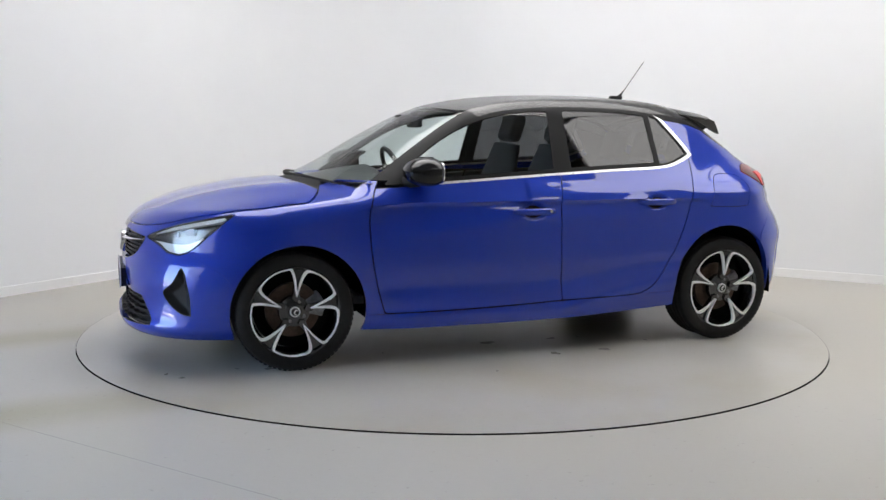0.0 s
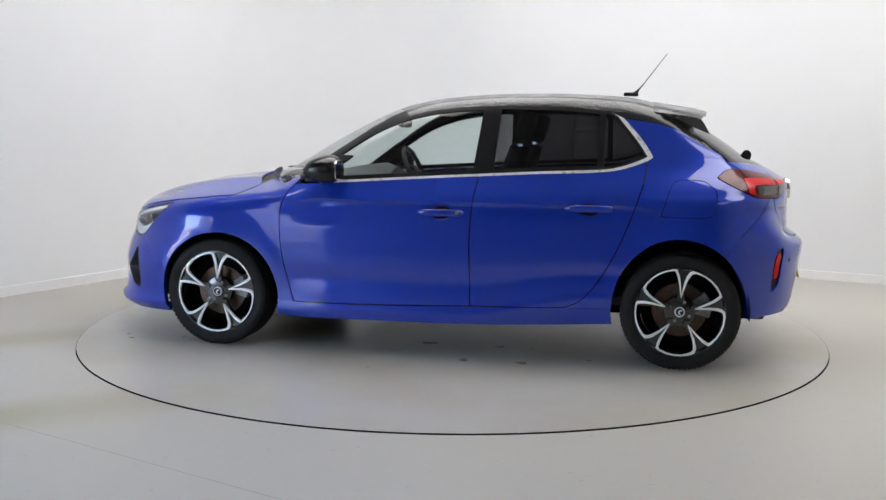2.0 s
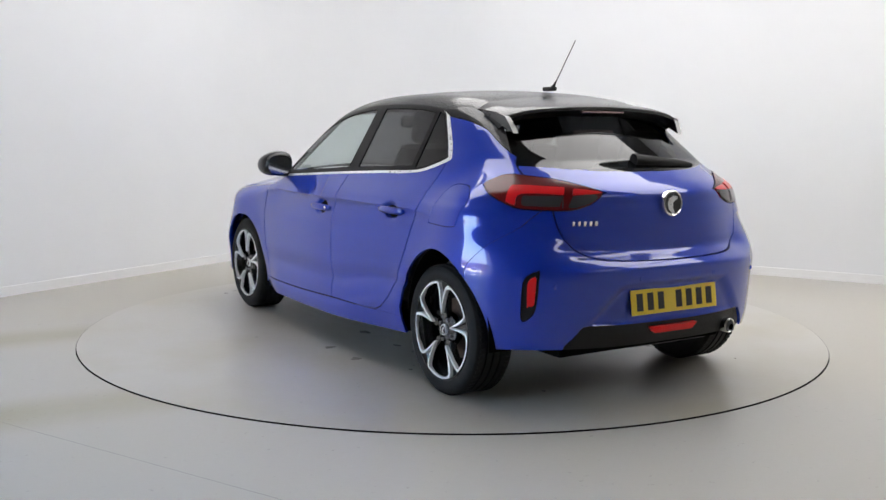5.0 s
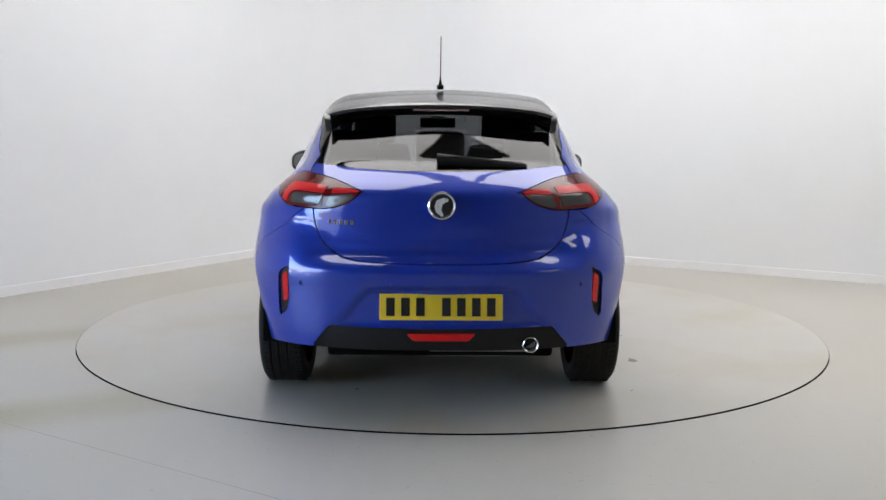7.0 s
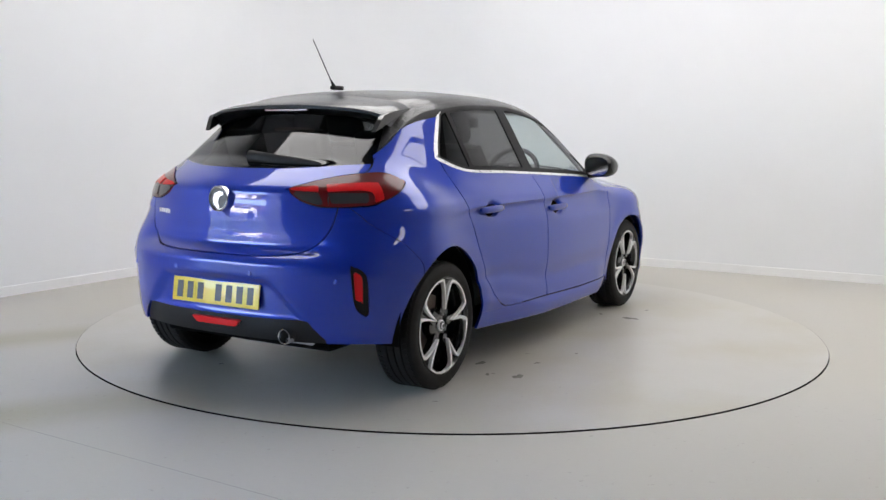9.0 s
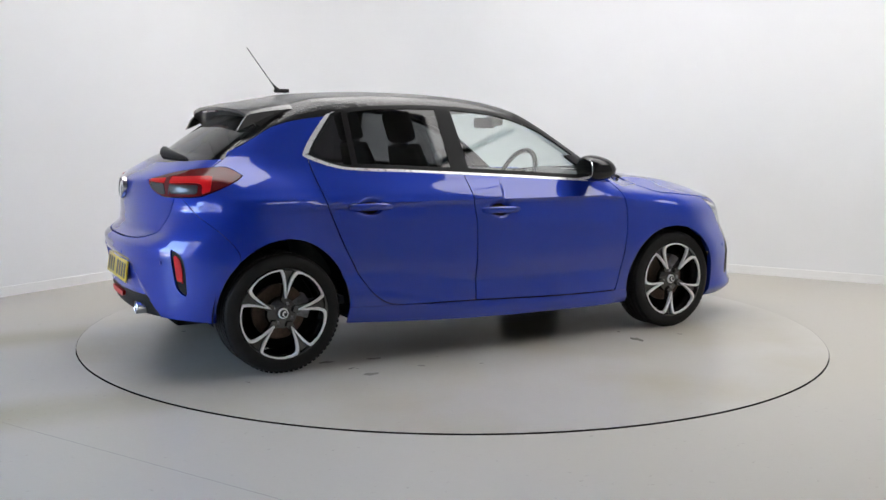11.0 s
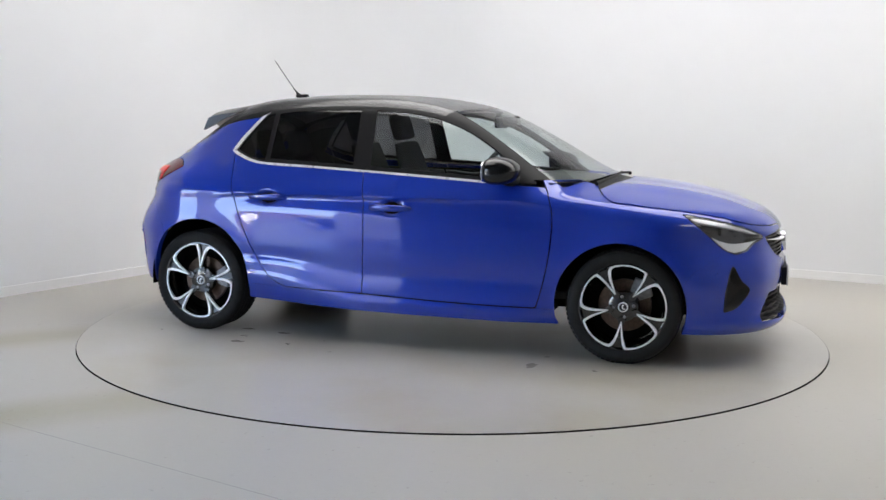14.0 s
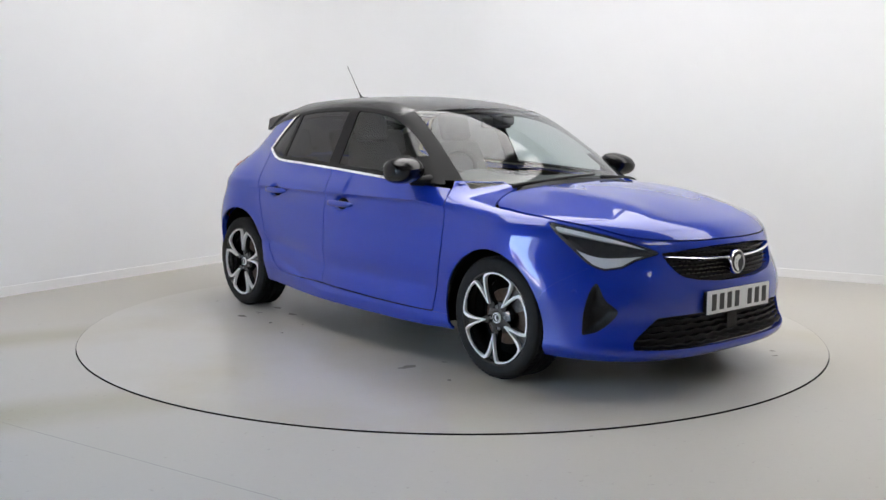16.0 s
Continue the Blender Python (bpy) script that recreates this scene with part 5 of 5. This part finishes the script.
for r in range(5):
    z0 = 0.250 + 0.026 * r
    bm = bmesh.new()
    cols = []
    for i in range(57):
        y = -0.60 + 1.2 * i / 56
        z = z0 + 0.0035 * math.cos(i * 1.45 + r * 1.7)
        if inside(LOWGRILLE, np.array([[y, z]]))[0] < 0.004:
            continue
        x = on_end(y, z, True) - 0.012
        cols.append([bm.verts.new((x + dx, y, z + dz)) for dx, dz in ((-0.02, 0.004), (0.004, 0.0035), (0.004, -0.0035), (-0.02, -0.004))])
    for a, b in zip(cols, cols[1:]):
        for k in range(3):
            bm.faces.new((a[k], a[k + 1], b[k + 1], b[k]))
    fit("intake_slat", bm, M_PLASTIC, "black wavy intake slat")
bm = bmesh.new()
box(bm, 2.052, 0.0, 0.318, 0.02, 0.088, 0.082, 0.008)
fit("radar_cover", bm, M_PLASTIC, "flat black radar cover")
headbase = SIDE.where(front_of(1.2), in_sz(HEAD, -0.008))
DRL_TOP = sz((1.56, 0.755, 0.80), (1.56, 0.755, 0.80), (1.70, 0.69, 0.78), (1.85, 0.60, 0.74), (1.945, 0.49, 0.690), (1.945, 0.49, 0.690), (1.93, 0.51, 0.682), (1.85, 0.60, 0.706), (1.70, 0.69, 0.740), (1.60, 0.742, 0.762), (1.60, 0.742, 0.762))
DRL_LOW = sz((1.675, 0.737, 0.690), (1.675, 0.737, 0.690), (1.74, 0.705, 0.658), (1.82, 0.65, 0.643), (1.945, 0.49, 0.655), (1.945, 0.49, 0.655), (1.945, 0.49, 0.62), (1.945, 0.49, 0.62), (1.80, 0.66, 0.57), (1.80, 0.66, 0.57), (1.64, 0.745, 0.66), (1.64, 0.745, 0.66))
M_GUIDE = mat("lamp_white", (0.95, 0.95, 0.95), 0.25, coat=1.0)
panel("light_guide", headbase.where(in_sz(DRL_TOP)).pushed(-0.004), M_GUIDE, head_in, "silver upper light strip", depth=0.02)
panel("light_guide", headbase.where(in_sz(DRL_LOW)).pushed(-0.004), M_GUIDE, head_in, "white lower light strip", depth=0.02)
for side, sg in (("L", 1), ("R", -1)):
    for x, y, z in ((1.76, 0.655, 0.702), (1.835, 0.585, 0.690)):
        bm = bmesh.new()
        box(bm, 0, 0, 0, 0.03, 0.058, 0.040, 0.008)
        part("lens", bm, M_SMOKE, head_in[side], "dark square projector lens", Matrix.Translation((x - 0.012, sg * (y - 0.014), z)) @ pose(0, 0, 0, 0, 0, sg * 42))
    bm = lathe(bmesh.new(), [(0.001, 0.0), (0.022, 0.0), (0.026, 0.008), (0.032, 0.012)], 24, "x")
    part("fog_light", bm, M_SMOKE, car, "round dark fog lamp", Matrix.Translation(OFF + Vector((1.815, sg * 0.665, 0.405))) @ pose(0, 0, 0, 0, 0, sg * 50))
    bm = lathe(bmesh.new(), [(0.001, 0.003), (0.009, 0.003), (0.0105, 0.0), (0.0105, -0.004)], 14, "x")
    fit("parking_sensor", bm, M_BLUE, m=Matrix.Translation((1.735, sg * (on_skin(1.735, 0.49) + 0.0), 0.49)) @ pose(0, 0, 0, 0, 0, sg * 60))

# front wipers on the cowl
for y0, y1, x1 in ((-0.52, 0.05, 1.075), (0.05, 0.60, 0.985)):
    bm = bmesh.new()
    pts = []
    for i in range(9):
        y = y0 + (y1 - y0) * i / 8
        x = 1.165 - 0.42 * y * y + 0.015 - 0.05 * (i / 8)
        pts.append((x, y, on_top(x, y) + 0.012))
    tube(bm, pts, [0.011, 0.010, 0.008, 0.007, 0.007, 0.007, 0.007, 0.006, 0.004], 8)
    fit("front_wiper", bm, M_PLASTIC, "black windscreen wiper")


# ---- cabin ----
bm = bmesh.new()
box(bm, -0.15, 0, 0.33, 2.2, 1.46, 0.04)
fit("cabin_floor", bm, M_TRIM, "dark carpet")
bm = bmesh.new()
rows = []
for i in range(25):
    y = -0.70 + 1.40 * i / 24
    b = 1.0 - 0.10 * (y / 0.7) ** 2
    fx = 1.03 - 0.36 * y * y
    hood = 0.05 * bell(y, -0.36, 0.16)
    rows.append([bm.verts.new(p) for p in ((fx, y, 0.935), (fx - 0.22, y, 0.955 + hood * 0.5), (0.60, y, 0.950 + hood), (0.53, y, 0.92 + hood), (0.50, y, 0.84), (0.56, y, 0.72), (0.70, y, 0.55), (0.8, y, 0.36))])
for a, b in zip(rows, rows[1:]):
    for k in range(7):
        bm.faces.new((a[k], a[k + 1], b[k + 1], b[k]))
fit("dashboard", bm, M_TRIM, "dark grey dashboard")
bm = bmesh.new()
rows = []
for i in range(40):
    a = 2 * math.pi * i / 40
    rows.append([bm.verts.new(((0.175 + 0.015 * math.cos(b)) * math.cos(a), (0.175 + 0.015 * math.cos(b)) * math.sin(a), 0.015 * math.sin(b))) for b in [2 * math.pi * k / 10 for k in range(10)]])
for i in range(40):
    for k in range(10):
        bm.faces.new((rows[i][k], rows[i][(k + 1) % 10], rows[(i + 1) % 40][(k + 1) % 10], rows[(i + 1) % 40][k]))
box(bm, 0, 0, -0.01, 0.11, 0.13, 0.05, 0.02)
box(bm, 0.0, 0.10, -0.005, 0.035, 0.14, 0.018, 0.006)
box(bm, 0.0, -0.10, -0.005, 0.035, 0.14, 0.018, 0.006)
fit("steering_wheel", bm, M_PLASTIC, "black steering wheel", m=Matrix.Translation((0.40, -0.36, 0.935)) @ pose(0, 0, 0, 0, -66, 0))


def seat(x, y, wide=0.50, back=0.60, rear=False):
    bm = bmesh.new()
    box(bm, x + 0.02, y, 0.52, 0.52, wide, 0.15, 0.05, seg=3)
    s = fit("seat", bm, M_CLOTH, "dark grey cloth car seat")
    m = Matrix.Translation((x - 0.22, y, 0.55)) @ pose(0, 0, 0, 0, -17, 0)
    bm = bmesh.new()
    n = 14
    rings = []
    for i in range(n + 1):
        f = i / n
        w = wide / 2 * (1 - 0.28 * max(0, f - 0.55) ** 1.2 / 0.45 ** 1.2)
        d = 0.075 - 0.03 * f
        rings.append([bm.verts.new((d * math.cos(a) * (1 + 0.0), w * math.copysign(abs(math.sin(a)) ** 0.55, math.sin(a)), back * f)) for a in [2 * math.pi * k / 20 for k in range(20)]])
    for a, b in zip(rings, rings[1:]):
        for k in range(20):
            bm.faces.new((a[k], a[(k + 1) % 20], b[(k + 1) % 20], b[k]))
    bm.faces.new(rings[0])
    bm.faces.new(rings[-1])
    part("backrest", bm, M_CLOTH, s, m=m)
    for t in (0.0,):
        bm = bmesh.new()
        box(bm, 0.0, t, back + 0.115, 0.09, 0.235, 0.185, 0.042, seg=3)
        part("headrest", bm, M_CLOTH, s, "dark headrest", m)
        for q in (-0.06, 0.06):
            bm = tube(bmesh.new(), [(0, t + q, back - 0.02), (0, t + q, back + 0.05)], 0.006, 8)
            part("post", bm, M_CHROME, s, "", m)


for y in (0.36, -0.36):
    seat(0.02, y)
for y in (0.42, 0.0, -0.42):
    seat(-0.82, y, 0.43, 0.48, True)
panel("headliner", TOP.where(lambda s: s.N[:, 2] - 0.75, lambda s: 0.32 - bent(s), front_of(-1.22), lambda s: 0.54 - s.V[:, 1]).pushed(-0.035), M_HEADLINER, sides="C", label="pale cloth headliner", depth=0.004)
panel("door_trim", SIDE.where(in_xz(DOOR_F, -0.01), below(c_belt, 0.012)).pushed(-0.065), M_TRIM, doors["front"], "dark door trim", depth=0.01)
panel("door_trim", SIDE.where(in_xz(DOOR_R, -0.01), below(c_belt, 0.012), out_xz(DLO)).pushed(-0.065), M_TRIM, doors["rear"], "dark door trim", depth=0.01)
panel("side_trim", SIDE.where(rear_of(-0.9), front_of(-1.6), higher(0.72), below(c_black, 0.02), out_xz(DLO, 0.01)).pushed(-0.06), M_TRIM, label="dark boot side trim", depth=0.01)
panel("pillar_lining", SIDE.where(above(c_belt, 0.0), out_xz(DLO, 0.002), rear_of(0.75), front_of(-1.3), lambda s: 0.62 - s.N[:, 2]).pushed(-0.03), M_HEADLINER, label="pale pillar lining", depth=0.01)
bm = bmesh.new()
box(bm, -1.71, 0, 0.68, 0.02, 0.80, 0.50, 0.008)
box(bm, -1.33, 0, 0.42, 0.75, 0.9, 0.03)
fit("boot_lining", bm, M_TRIM, "dark boot lining")
bm = bmesh.new()
box(bm, 0.385, 0, 1.262, 0.035, 0.23, 0.066, 0.016, seg=3)
m_ = fit("interior_mirror", bm, M_PLASTIC, "black rear-view mirror")
bm = bmesh.new()
box(bm, 0.45, 0, 1.275, 0.10, 0.10, 0.06, 0.02)
part("sensor_cover", bm, M_PLASTIC, m_)

# ---- marks on the floor ----
M_WET = mat("wet_floor", (0.36, 0.35, 0.32), 0.16, vary=0.2, scale=12)
rnd = random.Random(4)


def wet_patch(x, y, r, parent, stretch=1.0, turn=0.0):
    bm = bmesh.new()
    n = 26
    ph = [rnd.uniform(0, 6.28) for _ in range(4)]
    vs = []
    for i in range(n):
        a = 2 * math.pi * i / n
        q = r * (1 + 0.25 * math.sin(2 * a + ph[0]) + 0.16 * math.sin(3 * a + ph[1]) + 0.10 * math.sin(5 * a + ph[2]) + 0.07 * math.sin(9 * a + ph[3]))
        vs.append(bm.verts.new((q * stretch * math.cos(a), q * math.sin(a), 0)))
    bm.faces.new(vs)
    part("wet_patch", bm, M_WET, parent, "small wet patch", Matrix.Translation((x, y, 0.0012)) @ pose(0, 0, 0, 0, 0, turn), smooth=False)


for k in range(26):
    x, y = rnd.uniform(-1.7, 1.9), rnd.choice((1, -1)) * rnd.gauss(0.80, 0.16)
    wet_patch(x, y, 0.006 + 0.022 * rnd.random() ** 3, turntable, rnd.uniform(1, 2.4), rnd.uniform(0, 180))
M_SCRATCH = mat("floor_joint", (0.20, 0.195, 0.18), 0.5, vary=0.3, scale=8)
bm = bmesh.new()
A, B = Vector((-1.95, -2.10, 0.0008)), Vector((-0.35, -3.07, 0.0008))
d = (B - A).normalized()
nrm = Vector((-d.y, d.x, 0)) * 0.0013
lst = []
for i in range(41):
    p = A.lerp(B, i / 40) + nrm * 2.0 * noise.noise(Vector((i * 0.3, 0, 0)))
    lst.append((bm.verts.new(p + nrm), bm.verts.new(p - nrm)))
for a, b in zip(lst, lst[1:]):
    bm.faces.new((a[0], a[1], b[1], b[0]))
tagged(part("floor_joint", bm, M_SCRATCH, None, smooth=False), "thin dark joint line in the resin floor", "floor joint", kind="structure")


# ---- lights overhead ----
def ceiling_light(a0, a1, b0, b1):
    bm = slab(bmesh.new(), a0, a1, b0, b1, HIGH - 0.05, HIGH - 0.004)
    fr = tagged(part("ceiling_light", bm, M_SKIRT, None, smooth=False), "long white ceiling light panel", "ceiling light", group="ceiling lights")
    bm = slab(bmesh.new(), a0 + 0.03, a1 - 0.03, b0 + 0.03, b1 - 0.03, HIGH - 0.058, HIGH - 0.052)
    part("diffuser", bm, M_LIGHT, fr, smooth=False)


for a in (3.4,):
    ceiling_light(a + 0.15, a + 1.8, 1.0, 3.4)
for b in (2.4, 5.05, 7.7):
    ceiling_light(1.0, 3.4, b - 1.3, b + 1.3)
ceiling_light(4.4, 6.4, 8.6, 9.8)

# ---- the yard outside the doorway ----
M_TAR = mat("wet_asphalt", (0.045, 0.046, 0.05), 0.30, spec=0.35, vary=0.4, scale=0.35, rough_vary=0.24)
M_BRICK = mat("dark_brick", (0.10, 0.075, 0.06), 0.8, vary=0.3, scale=5, bump=0.3, bscale=40)
M_WHITECAR = mat("white_car_paint", (0.82, 0.83, 0.84), 0.3, coat=1.0)
M_DARKCAR = mat("dark_car_paint", (0.03, 0.032, 0.036), 0.3, 0.3, coat=1.0)
M_SILVERCAR = mat("silver_car_paint", (0.45, 0.46, 0.48), 0.3, 0.6, coat=1.0)
bm = block(bmesh.new(), door_point, -70, 70, -30, 90, -0.16, -0.06)
tagged(part("ground", bm, M_TAR, None, smooth=False), "wet dark asphalt yard outside", "ground", kind="structure")
bm = block(bmesh.new(), door_point, -40, 50, 38, 46, -0.06, 4.2)
tagged(part("yard_building", bm, M_BRICK, None, smooth=False), "long low brick building across the yard", "building")


def parked_car(a, b, material, label, turn):
    c = tagged(new("parked_car"), label, "car", group="cars parked in the yard")
    prof = [(-2.05, 0.45), (-2.0, 0.85), (-1.7, 1.0), (-1.2, 1.42), (-0.5, 1.5), (0.3, 1.45), (0.95, 1.02), (1.75, 0.85), (2.05, 0.6), (2.05, 0.25), (-2.0, 0.25)]
    bm = prism(bmesh.new(), prof, -0.85, 0.85)
    bmesh.ops.bevel(bm, geom=[e for e in bm.edges if abs(e.verts[0].co.y - e.verts[1].co.y) < 0.01], offset=0.10, segments=3, affect='EDGES')
    part("body", bm, material, c)
    for sg in (1, -1):
        bm = prism(bmesh.new(), [(-1.45, 1.0), (-1.1, 1.34), (-0.5, 1.41), (0.25, 1.37), (0.72, 1.0)], sg * 0.845 - 0.012, sg * 0.845 + 0.012)
        part("window", bm, M_GLOSS, c)
    for wx in (1.27, -1.27):
        for sg in (1, -1):
            bm = lathe(bmesh.new(), [(0.001, 0.1), (0.2, 0.1), (0.22, 0.09), (0.30, 0.1), (0.31, 0.08), (0.31, -0.08), (0.001, -0.08)], 24, "y")
            part("wheel", bm, M_RUBBER, c, m=Matrix.Translation((wx, sg * 0.78, 0.31)) @ pose(0, 0, 0, 0, 0, 0 if sg > 0 else 180))
    p = door_point(a, b, -0.06)
    c.matrix_basis = pose(p.x, p.y, p.z, 0, 0, turn)


for k, (mt, lb) in enumerate(((M_SILVERCAR, "silver hatchback parked on wet asphalt"), (M_WHITECAR, "white hatchback parked on wet asphalt"), (M_WHITECAR, "white hatchback parked on wet asphalt"),
                              (M_DARKCAR, "dark grey hatchback parked on wet asphalt"), (M_WHITECAR, "white hatchback parked on wet asphalt"), (M_SILVERCAR, "silver hatchback parked on wet asphalt"))):
    parked_car(-9.5 + 5.3 * k, 9.5 + 0.25 * (k % 2), mt, lb, (293, 297, 114, 296, 295, 113)[k])


# ---- movement ----
def motions():
    rows = []
    for k in range(17):
        t = float(k)
        turn = 199.895 - 15.60385 * t + 0.0258054 * t ** 2 - 0.00141172 * t ** 3
        rows.append((t, pose(0, 0, 0, 0, 0, turn)))
    walk(car, rows)
    walk(turntable, rows)


motions()
